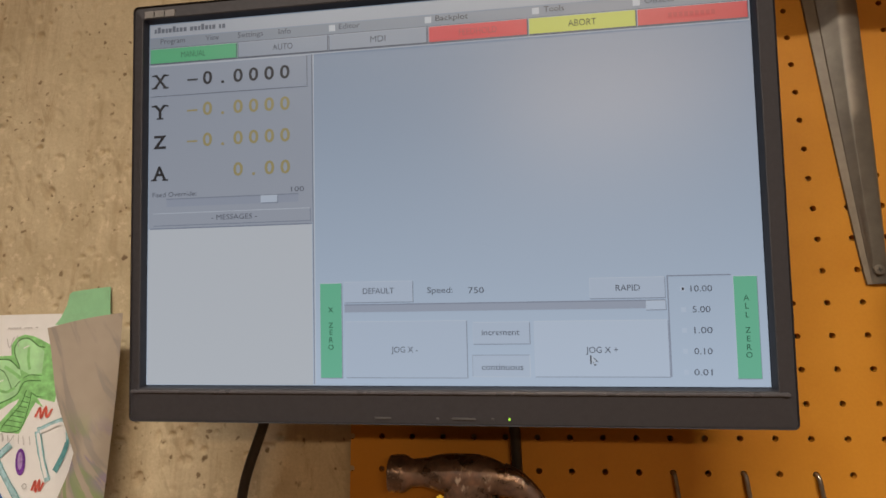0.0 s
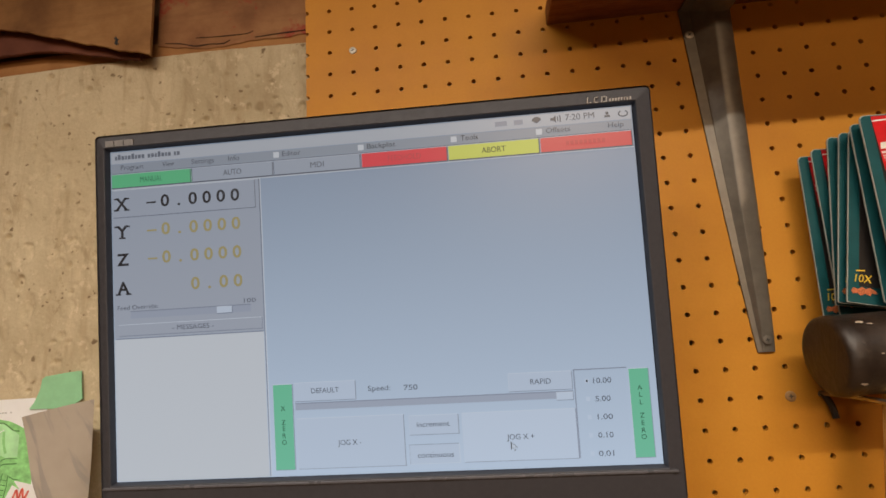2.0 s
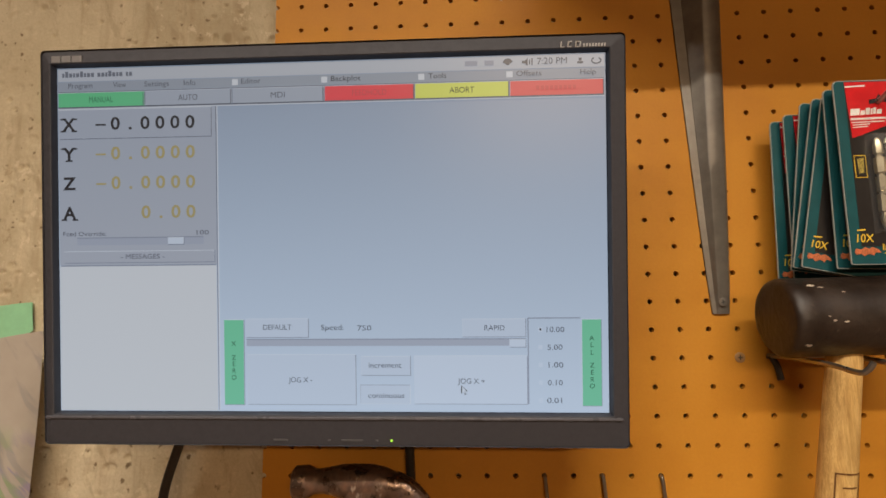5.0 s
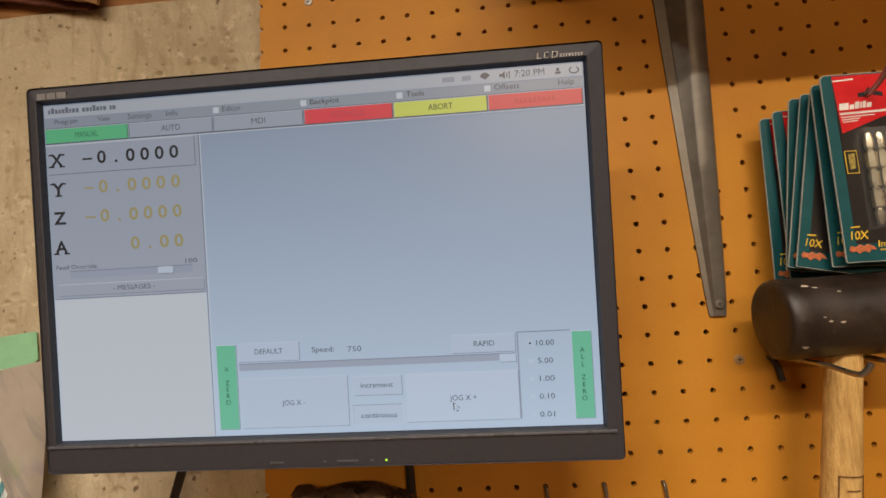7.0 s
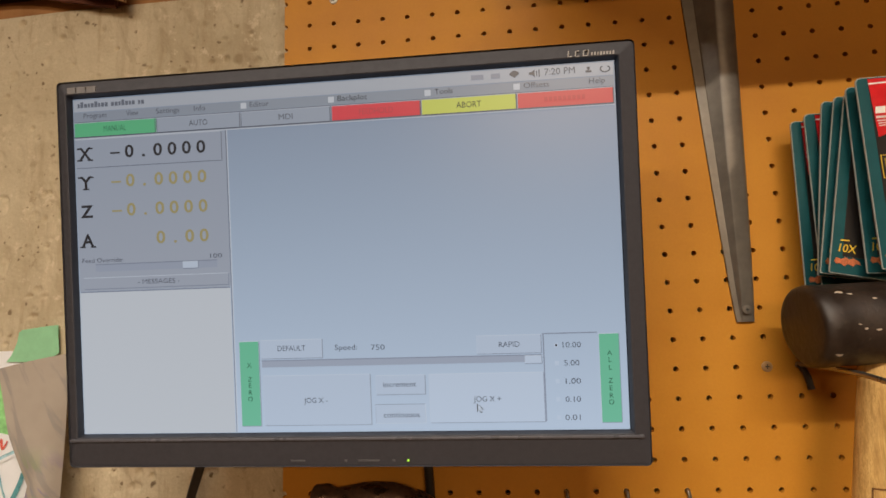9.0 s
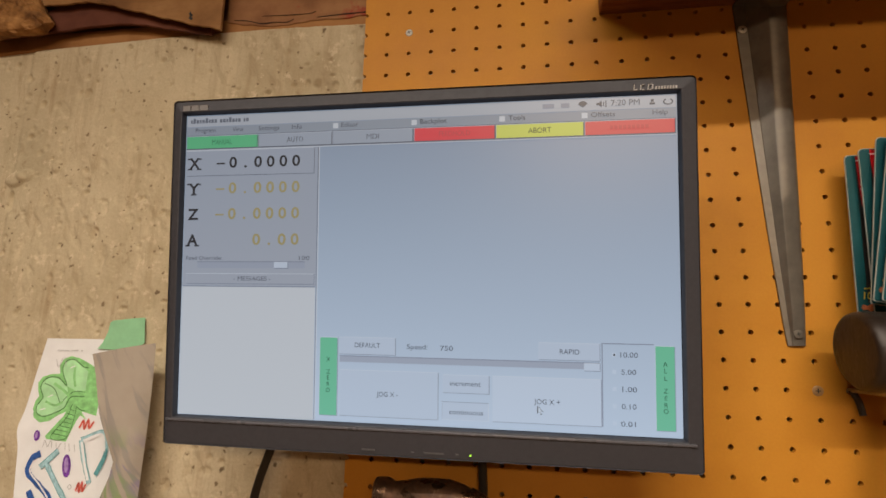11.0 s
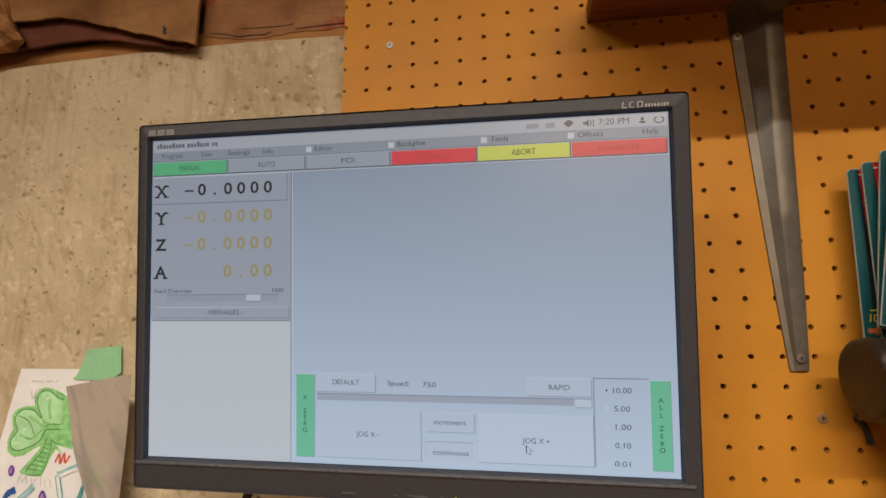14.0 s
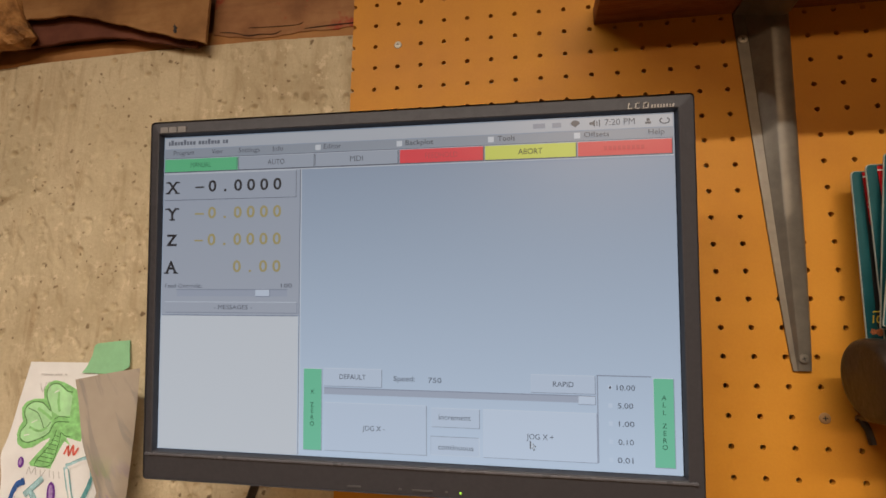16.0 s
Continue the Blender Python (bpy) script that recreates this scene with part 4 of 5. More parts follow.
def hammer():
    h = thing("claw_hammer", "rusty claw hammer with a wooden handle on two prongs", "hammer", (-0.256, -0.030, 1.03))
    y = -0.030
    bm = bmesh.new()
    rows = [(-0.3168, 1.3255, 0.0112, 0.0112), (-0.3158, 1.3255, 0.0128, 0.0128), (-0.3060, 1.3255, 0.0133, 0.0133), (-0.3030, 1.3255, 0.0120, 0.0122), (-0.2990, 1.3260, 0.0096, 0.0102),
            (-0.2900, 1.3268, 0.0099, 0.0105), (-0.2830, 1.3268, 0.0112, 0.0118), (-0.2760, 1.3262, 0.0132, 0.0128), (-0.2660, 1.3255, 0.0143, 0.0135), (-0.2500, 1.3250, 0.0145, 0.0135),
            (-0.2400, 1.3245, 0.0128, 0.0128), (-0.2320, 1.3232, 0.0106, 0.0120), (-0.2260, 1.3212, 0.0092, 0.0115)]
    loft(bm, [ring((x, y, z), (1, 0, 0), ry, rz, 20, 0.8) for x, z, rz, ry in rows])
    for side in (-1, 1):
        line = smooth_line([(-0.232, y + side * 0.0052, 1.3225), (-0.2205, y + side * 0.0058, 1.3185), (-0.2085, y + side * 0.0064, 1.3090), (-0.1970, y + side * 0.0066, 1.2950), (-0.1865, y + side * 0.0064, 1.2790)], 6)
        rings = []
        for i, q in enumerate(line):
            t = i / (len(line) - 1)
            d = line[min(i + 1, len(line) - 1)] - line[max(i - 1, 0)]
            rings.append(ring(q, d, 0.0058 - 0.0016 * t, 0.0098 * (1 - t) ** 0.8 + 0.0009, 12, 0.75))
        loft(bm, rings)
    # the eye that grips the handle
    rings = [[(-0.2565 + sx * w, y + sy * d, z) for sx, sy in ((-1, -.55), (-.6, -1), (.6, -1), (1, -.55), (1, .55), (.6, 1), (-.6, 1), (-1, .55))]
             for z, w, d in ((1.330, 0.0175, 0.0125), (1.318, 0.0180, 0.0135), (1.304, 0.0165, 0.0132), (1.294, 0.0160, 0.0135), (1.2888, 0.0158, 0.0132))]
    loft(bm, rings)
    part("head", bm, RUSTY, h, "rusty dark steel head", 50)
    bm = bmesh.new()
    loft(bm, [ring((-0.2558 + 0.0016 * min(1.0, (1.292 - z) / 0.04), y, z), (0, 0, -1), rx, ry, 20, 0.85) for z, rx, ry in ((1.292, 0.0140, 0.0110), (1.280, 0.0140, 0.0114), (1.268, 0.0134, 0.0112), (1.250, 0.0122, 0.0108), (1.235, 0.0120, 0.0108), (1.19, 0.0118, 0.0102), (1.12, 0.0140, 0.0118), (1.06, 0.0150, 0.0125), (1.035, 0.0145, 0.0120), (1.03, 0.0125, 0.0100))])
    handle = part("handle", bm, ASH, h, "worn pale wooden handle")
    bm = bmesh.new()
    arc = [(-0.2558 + 0.0105 * math.cos(radians(a)), 1.2868 + 0.0175 * math.sin(radians(a))) for a in range(180, 361, 15)]
    inner = [(-0.2558 + (x + 0.2558) * 0.86, 1.2868 + (z - 1.2868) * 0.90) for x, z in arc]
    slab(bm, arc + inner[::-1], y - 0.0118, y - 0.0102)
    part("shoulder_line", bm, plain("pale_cut_wood", (0.60, 0.38, 0.16), 0.6), handle, "pale cut edge of the shoulder", 0)
    bm = bmesh.new()
    slab(bm, [(-0.2635, 1.2455), (-0.2485, 1.2450), (-0.2480, 1.215), (-0.2630, 1.215)], y - 0.0114, y - 0.0098)
    part("maker_label", bm, LABEL, handle, "worn silver label", 0)


def prong_holder():
    p = thing("tool_holder", "two-pronged steel pegboard holder with one yellow tip", "peg hook", (-0.257, -0.003, 1.296))
    bm = bmesh.new()
    box(bm, (-0.279, -0.0028, 1.290), (-0.235, -0.0004, 1.316), 0.001)
    part("plate", bm, ZINC, p)
    for x, x1, tip in ((-0.2745, -0.2755, True), (-0.2375, -0.2370, False)):
        bm = bmesh.new()
        tube(bm, [(x, -0.002, 1.302), (x, -0.016, 1.302), (x1, -0.038, 1.303), (x1, -0.047, 1.3065), (x1, -0.050, 1.312)], 0.0019, 10, 6)
        part("prong", bm, ZINC, p)
        if tip:
            bm = bmesh.new()
            tube(bm, [(x1, -0.042, 1.3045), (x1, -0.048, 1.3075), (x1 - 0.0003, -0.051, 1.3155)], lambda t: 0.0034 if t < 0.98 else 0.0022, 12, 5)
            part("tip", bm, YELLOW, p, "yellow plastic tip")


def revolve(bm, centre, profile, seg=24, wobble=None):
    """A closed profile of (radius, depth) turned about the y axis."""
    cx, cy, cz = centre
    k = len(profile)
    rows = []
    for i in range(seg):
        a = 2 * math.pi * i / seg
        row = []
        for r, d in profile:
            rr = r + (wobble(i) if wobble and r < 0.0075 else 0.0)
            row.append(bm.verts.new((cx + rr * math.cos(a), cy + d, cz + rr * math.sin(a))))
        rows.append(row)
    for i in range(seg):
        a, b = rows[i], rows[(i + 1) % seg]
        for j in range(k):
            bm.faces.new((a[j], a[(j + 1) % k], b[(j + 1) % k], b[j]))


def wrench(x, z, lean, ry=0.0, rusty=False, wide=0.0053):
    """A ring spanner built round its own ring."""
    w = thing("wrench", "dark steel combination wrench hanging by its ring from a peg" if rusty else "dull grey steel combination wrench hanging by its ring from a peg", "wrench", (0, 0, 0), "wrenches on the pegboard")
    mat = RUSTY if rusty else WRENCH_STEEL
    bm = bmesh.new()
    revolve(bm, (0, 0, 0), [(0.0098, -0.0020), (0.0088, -0.0036), (0.0068, -0.0038), (0.0062, -0.0030), (0.0062, 0.0030), (0.0068, 0.0038), (0.0088, 0.0036), (0.0098, 0.0020)], 24, lambda i: 0.0005 if i % 2 else -0.0003)
    part("ring", bm, mat, w, "", 40)
    bm = bmesh.new()
    loft(bm, [[(sx * a, sy * d, q) for sx, sy in ((-1, -.6), (-.8, -1), (.8, -1), (1, -.6), (1, .6), (.8, 1), (-.8, 1), (-1, .6))]
              for q, a, d in ((-0.0075, wide * 1.25, 0.0030), (-0.013, wide * 1.08, 0.0027), (-0.022, wide, 0.0025), (-0.09, wide * 0.95, 0.0024), (-0.125, wide * 1.1, 0.0025))])
    shaft = part("shaft", bm, mat, w)
    bm = bmesh.new()
    slab(bm, [(-wide * 0.52, -0.024), (wide * 0.52, -0.024), (wide * 0.5, -0.088), (-wide * 0.5, -0.088)], -0.0029, -0.0022)
    part("recess", bm, steel_material("wrench_recess", (0.16, 0.15, 0.14), 0.5, 0.2), shaft, "", 0)
    bm = bmesh.new()
    slab(bm, [(-0.006, -0.121), (0.006, -0.121), (0.0115, -0.130), (0.0115, -0.146), (0.0060, -0.148), (0.0055, -0.135), (-0.0040, -0.132), (-0.0065, -0.144), (-0.0115, -0.142), (-0.0110, -0.129)], -0.0032, 0.0032)
    part("jaw", bm, mat, w)
    w.matrix_basis = pose(x, -0.0155, z, 0, lean, ry) @ Matrix.Diagonal((0.9, 0.9, 0.9, 1))
    return w


def peg_hook(x, z, tip):
    p = thing("peg_hook", "bent steel wire peg hook with a pale tip in the pegboard", "peg hook", (x, 0, z), "peg hooks")
    tx, ty, tz = tip
    line = [(x, 0.0045, z - 0.0002), (x, -0.0010, z), (x + 0.0002, -0.0032, z - 0.0030), (x + 0.0010, -0.0036, z - 0.014), (x + 0.0018, -0.0040, z - 0.0225), (x + 0.0022, -0.0060, z - 0.0262),
            (x + 0.0022, -0.0105, z - 0.0275), (tx - 0.0003, ty * 0.7, tz - 0.0050), (tx, ty, tz)]
    bm = bmesh.new()
    tube(bm, line, 0.0016, 10, 5)
    wire = part("wire", bm, ZINC, p)
    bm = bmesh.new()
    d = (Vector(line[-1]) - Vector(line[-2])).normalized()
    end = Vector(tip)
    loft(bm, [ring(end + d * k, d, r, r, 12) for k, r in ((-0.0005, 0.0018), (0.0002, 0.0019), (0.0012, 0.0015), (0.0015, 0.0008))])
    part("tip", bm, TIP_WHITE, wire, "wire end coloured pale as if lit")


hammer()
prong_holder()
for k, (x, z, lean, tip) in enumerate(((-0.1045, 1.2822, 2.0, (-0.1030, -0.030, 1.2905)), (-0.0530, 1.2845, 0.8, (-0.0505, -0.031, 1.3000)), (-0.0028, 1.2785, 1.2, (-0.0018, -0.031, 1.2890)))):
    wrench(x, z, lean, 0, k == 0, 0.0050 if k == 0 else 0.0056)
    peg_hook((-4 + 2 * k) * H, ROW0 - 9 * H, tip)


def mallet():
    m = thing("rubber_mallet", "worn black rubber mallet with a wooden handle on a wire holder", "mallet", (0.128, -0.056, 1.20))
    c, z = -0.056, 1.4595
    bm = bmesh.new()
    rows = [(0.0770, 0.0255), (0.0776, 0.0284), (0.0795, 0.0303), (0.0825, 0.0312), (0.0885, 0.0315), (0.0915, 0.0311), (0.1050, 0.0308), (0.1560, 0.0310), (0.1740, 0.0316), (0.1770, 0.0322), (0.1850, 0.0322), (0.1900, 0.0305), (0.1920, 0.0270)]
    loft(bm, [ring((x, c, z + 0.02 * (x - 0.128)), (1, 0, 0.02), r, r, 40) for x, r in rows])
    head = part("head", bm, MALLET, m, "scuffed black rubber head", 40)
    rng = random.Random(11)
    chalk = plain("pale_scuff", (0.42, 0.34, 0.26), 0.8)
    for x, a, s in ((0.094, 50, 0.0030), (0.100, 46, 0.0018), (0.110, -6, 0.0022), (0.102, -4, 0.0016), (0.114, 36, 0.0014), (0.086, -40, 0.0026), (0.098, 2, 0.0010), (0.150, 14, 0.0012)):
        bm = bmesh.new()
        pts = []
        for k in range(9):
            t = 2 * math.pi * k / 9
            r = s * rng.uniform(0.5, 1.1)
            aa = radians(a) + 0.55 * r * math.sin(t) / 0.032
            pts.append(Vector((x + 1.2 * r * math.cos(t), c - 0.0316 * math.cos(aa), z + 0.0316 * math.sin(aa) + 0.02 * (x - 0.128))))
        bm.faces.new([bm.verts.new(p) for p in pts])
        part("scuff", bm, chalk, head, "pale scuff", 0)
    bm = bmesh.new()
    loft(bm, [ring((x, c, q), (0, 0, -1), rx, ry, 20, 0.9) for x, q, rx, ry in ((0.1280, 1.440, 0.0112, 0.0115), (0.1268, 1.425, 0.0116, 0.0118), (0.1208, 1.39, 0.0121, 0.0120), (0.1142, 1.35, 0.0126, 0.0125), (0.104, 1.29, 0.0132, 0.0122), (0.091, 1.22, 0.0150, 0.013), (0.0882, 1.202, 0.0130, 0.011))])
    handle = part("handle", bm, ASH, m, "pale wooden handle")
    # the outline of a burnt-in stamp, lying on the round of the wood
    bm = bmesh.new()
    for a, b, low, high in ((-0.0098, 0.0098, 1.3430, 1.3442), (-0.0098, 0.0098, 1.3230, 1.3240), (-0.0098, -0.0088, 1.3060, 1.3442), (0.0086, 0.0098, 1.3060, 1.3442), (-0.0050, 0.0060, 1.3335, 1.3345)):
        rows = []
        for i in range(9):
            d = a + (b - a) * i / 8
            y = c - 0.0127 * math.sqrt(max(0.0, 1 - (d / 0.0141) ** 2)) - 0.0007
            rows.append([bm.verts.new((0.1131 + 0.165 * (q - 1.343) + 0.92 * d, y, q)) for q in (low, high)])
        for p, q in zip(rows, rows[1:]):
            bm.faces.new((p[0], q[0], q[1], p[1]))
    part("burnt_stamp", bm, STAMP, handle, "dark outline of a burnt-in stamp", 0)


def wire_holder():
    p = thing("wire_tool_holder", "bent steel wire holder under the mallet head", "peg hook", (0.105, -0.003, 1.42))
    bm = bmesh.new()
    tube(bm, [(0.1016, 0.004, 1.4240), (0.1018, -0.004, 1.4245), (0.1035, -0.030, 1.4250), (0.1060, -0.070, 1.4235), (0.1070, -0.097, 1.4205), (0.1095, -0.1035, 1.4235), (0.1115, -0.1060, 1.4285)], 0.0021, 10, 6)
    part("prong", bm, ZINC, p)
    bm = bmesh.new()
    tube(bm, [(0.1524, 0.004, 1.4240), (0.1524, -0.004, 1.4245), (0.1515, -0.040, 1.4255), (0.1510, -0.085, 1.4230), (0.1530, -0.103, 1.4225), (0.1550, -0.107, 1.4280)], 0.0021, 10, 6)
    part("prong", bm, ZINC, p)
    # the shadow under the head, put in as a stub in near-black
    bm = bmesh.new()
    tube(bm, [(0.1016, -0.003, 1.4250), (0.1062, -0.0035, 1.415), (0.1075, -0.005, 1.4035)], 0.0028, 10, 4)
    part("stub", bm, RUBBER, p, "wire stub coloured dark to stand for its shadow")
    bm = bmesh.new()
    tube(bm, [(0.1016, -0.003, 1.4242), (0.125, -0.0035, 1.4242), (0.1524, -0.003, 1.4242)], 0.0021, 10, 4)
    part("cross_wire", bm, ZINC, p)


mallet()
wire_holder()

# ---- blister packs ----
TEAL = plain("teal_card", (0.006, 0.070, 0.080), 0.5, 0, 0.3, 0.1, 60)
CARD_EDGE = plain("card_edge", (0.34, 0.36, 0.33), 0.8)
CARD_BLACK = plain("black_card_print", (0.020, 0.017, 0.016), 0.34)
CARD_RED = plain("red_card_print", (0.60, 0.012, 0.016), 0.34)
PRINT_WHITE = plain("white_print", (0.78, 0.76, 0.72), 0.5)
PRINT_GOLD = plain("gold_print", (0.70, 0.47, 0.04), 0.4)
PRINT_ORANGE = plain("orange_print", (0.50, 0.14, 0.05), 0.5, 0, 0.5, 0.6, 700)


def blister_plastic():
    n = Nodes("clear_blister")
    n.bsdf.inputs["Alpha"].default_value = 0.09
    return n.done((0.8, 0.8, 0.78), 0.08, 0.0, 0.6)


BLISTER = blister_plastic()


def bit_pack(x, y, z, turn, full):
    """A hang card about its hanging hole; full: with the pack of bits on it."""
    p = thing("bit_pack", "teal and red blister card of screwdriver bits on a peg" if full else "teal and red screwdriver bit card hanging behind others", "tool pack", (0, 0, 0), "bit packs on the peg")
    w0, w1, top, bot = -0.034, 0.038, 0.016, -0.132

    def flat(name, pts, mat, layer, parent, label="", smooth=0):
        bm = bmesh.new()
        slab(bm, pts, -0.0006 - 0.00022 * layer, -0.0006 - 0.00022 * (layer - 1))
        return part(name, bm, mat, parent, label, smooth)

    bm = bmesh.new()
    r = 0.004
    edge = []
    for cx, cz, a0 in ((w1 - r, top - r, 0), (w0 + r, top - r, 90), (w0 + r * 0.3, bot + r * 0.3, 180), (w1 - r * 0.3, bot + r * 0.3, 270)):
        rr = r if a0 < 180 else r * 0.3
        edge += [(cx + rr * math.cos(radians(a0 + t)), cz + rr * math.sin(radians(a0 + t))) for t in (0, 30, 60, 90)]
    slab(bm, edge, -0.0006, 0.0006)
    card = part("card", bm, CARD_EDGE, p, "card with pale cut edges", 0)
    flat("teal_print", [(a * 0.985, -0.058 + (b + 0.058) * 0.992) for a, b in edge], TEAL, 1, card)
    flat("black_print", [(w0 + 0.0085, 0.012), (w1 - 0.007, 0.012), (w1 - 0.007, -0.118), (w0 + 0.0085, -0.118)], CARD_BLACK, 2, card)
    flat("red_print", [(w0 + 0.0085, top - 0.0015), (w1 - 0.006, top - 0.0015), (w1 - 0.0075, -0.012), (w0 + 0.0105, -0.032)], CARD_RED, 3, card)
    flat("hole_shadow", [(a, b + 0.0005 * math.sin(a * 400)) for a, b in ((-0.008, -0.0005), (-0.0025, 0.0008), (0, 0.004), (0.0025, 0.0008), (0.010, -0.0005), (0.010, -0.004), (0.003, -0.003), (-0.0025, -0.003), (-0.008, -0.004))], BEZEL_DARK, 4, card)
    for k, (a, b, tall) in enumerate(((-0.0235, -0.0165, 0.0052), (-0.0158, -0.0124, 0.0036), (-0.0117, -0.0086, 0.0054), (-0.0080, -0.0066, 0.0046), (-0.0060, -0.0038, 0.0052), (-0.0032, 0.0004, 0.0036))):
        flat("logo_shape", [(a + 0.0008, -0.0132 + tall + 0.0002 * k), (b + 0.0008, -0.0130 + tall + 0.0002 * k), (b, -0.0132 + 0.0002 * k), (a, -0.0134 + 0.0002 * k)], PRINT_WHITE, 4, card, "white maker's mark" if k == 0 else "")
    for a, b, c, d in ((-0.0235, -0.0155, 0.014, -0.0172), (-0.0230, -0.0188, 0.002, -0.0196), (-0.0225, -0.0209, -0.009, -0.0216), (-0.0222, -0.0228, -0.011, -0.0235), (-0.0255, 0.0110, -0.010, 0.0098)):
        flat("text_bar", [(a, b), (c, b + 0.0008), (c, d + 0.0008), (a, d)], PRINT_WHITE, 4, card)

    def words(text, cx, cz, size, mat, wide):
        bm = text_mesh(text, size / 0.7, 0, 0.0001)
        xs = [v.co.x for v in bm.verts]
        k = wide / (max(xs) - min(xs))
        for v in bm.verts:
            v.co.x = v.co.x * k + 0.12 * v.co.z + cx
            v.co.z += cz
            v.co.y = -0.0006 - 0.00022 * 5
        part("lettering", bm, mat, card, "", 0)

    words("10X", -0.0235, -0.1120, 0.0062, PRINT_GOLD, 0.0125)
    flat("text_bar", [(-0.0280, -0.1050), (-0.0215, -0.1045), (-0.0215, -0.1056), (-0.0280, -0.1061)], PRINT_GOLD, 4, card)
    flat("drill_picture", [(-0.0315, -0.1225), (-0.0300, -0.1195), (-0.0265, -0.1205), (-0.0235, -0.1185), (-0.0205, -0.1200), (-0.0180, -0.1185), (-0.0135, -0.1205), (-0.0120, -0.1230), (-0.0160, -0.1225), (-0.0175, -0.1250), (-0.0210, -0.1235), (-0.0245, -0.1255), (-0.0270, -0.1235), (-0.0300, -0.1245)], PRINT_ORANGE, 4, card)
    if full:
        words("Impact", -0.0005, -0.1190, 0.0048, PRINT_GOLD, 0.0205)
        flat("text_bar", [(-0.0095, -0.1228), (0.0085, -0.1224), (0.0085, -0.1232), (-0.0095, -0.1236)], PRINT_GOLD, 4, card)
        words("NEW", 0.0215, -0.0240, 0.0038, PRINT_GOLD, 0.0105)
        flat("text_bar", [(0.0150, -0.0272), (0.0275, -0.0272), (0.0275, -0.0284), (0.0150, -0.0284)], PRINT_GOLD, 4, card)
        for a, b, c, d in ((-0.0245, -0.046, -0.0155, -0.064), (0.0255, -0.044, 0.0345, -0.062)):
            flat("gold_frame", [(a, b), (c, b), (c, d), (a, d)], PRINT_GOLD, 4, card)
            flat("frame_ground", [(a + 0.0006, b - 0.0006), (c - 0.0006, b - 0.0006), (c - 0.0006, d + 0.0006), (a + 0.0006, d + 0.0006)], CARD_BLACK, 5, card)
            flat("frame_picture", [(a + 0.002, b - 0.003), (c - 0.002, b - 0.002), (c - 0.0025, d + 0.004), (a + 0.0025, d + 0.003)], plain("dull_gold_print", (0.33, 0.25, 0.05), 0.5, 0, 0.5, 0.7, 900), 6, card)
        words("#2", 0.0300, -0.0480, 0.0045, PRINT_GOLD, 0.0075)
        for k in range(3):
            bm = bmesh.new()
            cx = -0.0085 + 0.0078 * k
            prof = [(-0.033, 0.0010), (-0.035, 0.0024), (-0.040, 0.0033), (-0.0460, 0.0033), (-0.0465, 0.0024), (-0.0490, 0.0022), (-0.0495, 0.0039), (-0.0610, 0.0039), (-0.0625, 0.0024), (-0.0640, 0.0024), (-0.0645, 0.0036), (-0.0755, 0.0036), (-0.0760, 0.0024), (-0.0775, 0.0024), (-0.0785, 0.0039),
                    (-0.0915, 0.0039), (-0.0920, 0.0022), (-0.0945, 0.0024), (-0.0950, 0.0033), (-0.098, 0.0033), (-0.1025, 0.0024), (-0.1045, 0.0010)]
            loft(bm, [ring((cx, -0.0052, q), (0, 0, -1), r, r, 6) for q, r in prof])
            part("screwdriver_bit", bm, CHROME, p, "shiny double-ended screwdriver bit", 12)
        bm = bmesh.new()
        rings = []
        for g, d in ((0.0, -0.0007), (0.0006, -0.0085), (0.0022, -0.0102)):
            rings.append([(a, d, b) for a, b in ((-0.0145 + g, -0.0300 - g), (0.0130 - g, -0.0300 - g), (0.0130 - g, -0.1085 + g), (-0.0145 + g, -0.1085 + g))])
        loft(bm, rings)
        b = part("blister", bm, BLISTER, p, "clear plastic blister", 25)
        b.visible_shadow = False
    c, s = math.cos(radians(turn)), math.sin(radians(turn))
    p.matrix_basis = pose(x - (w0 * c + top * s), y, z - (-w0 * s + top * c), 0, turn, 0)


for x, y, z, turn, full in ((0.1085, -0.022, 1.6335, 2.1, False), (0.1155, -0.030, 1.6365, 1.6, False), (0.1260, -0.038, 1.6440, 8.4, False), (0.1310, -0.046, 1.6445, 11.5, False),
                            (0.1345, -0.053, 1.6440, 12.0, False), (0.1290, -0.062, 1.6445, 1.5, True), (0.1290, -0.0735, 1.6465, 0.4, True)):
    bit_pack(x, y, z, turn, full)


def long_hook():
    p = thing("long_peg_hook", "long steel wire pegboard hook with a pale tip", "peg hook", (0.163, 0, 1.627))
    bm = bmesh.new()
    tube(bm, [(0.163, 0.004, 1.645), (0.163, -0.003, 1.645), (0.163, -0.0045, 1.640), (0.163, -0.005, 1.629), (0.163, -0.012, 1.6265), (0.1625, -0.060, 1.6270), (0.1600, -0.085, 1.6295), (0.1550, -0.108, 1.6370), (0.1520, -0.1180, 1.6415)], 0.0021, 10, 6)
    wire = part("wire", bm, ZINC, p)
    bm = bmesh.new()
    d = Vector((-0.003, -0.010, 0.0045)).normalized()
    loft(bm, [ring(Vector((0.1520, -0.1180, 1.6415)) + d * k, d, r, r, 12) for k, r in ((-0.0004, 0.0023), (0.0010, 0.0023), (0.0018, 0.0012))])
    part("tip", bm, TIP_WHITE, wire, "wire end coloured pale as if lit")


long_hook()

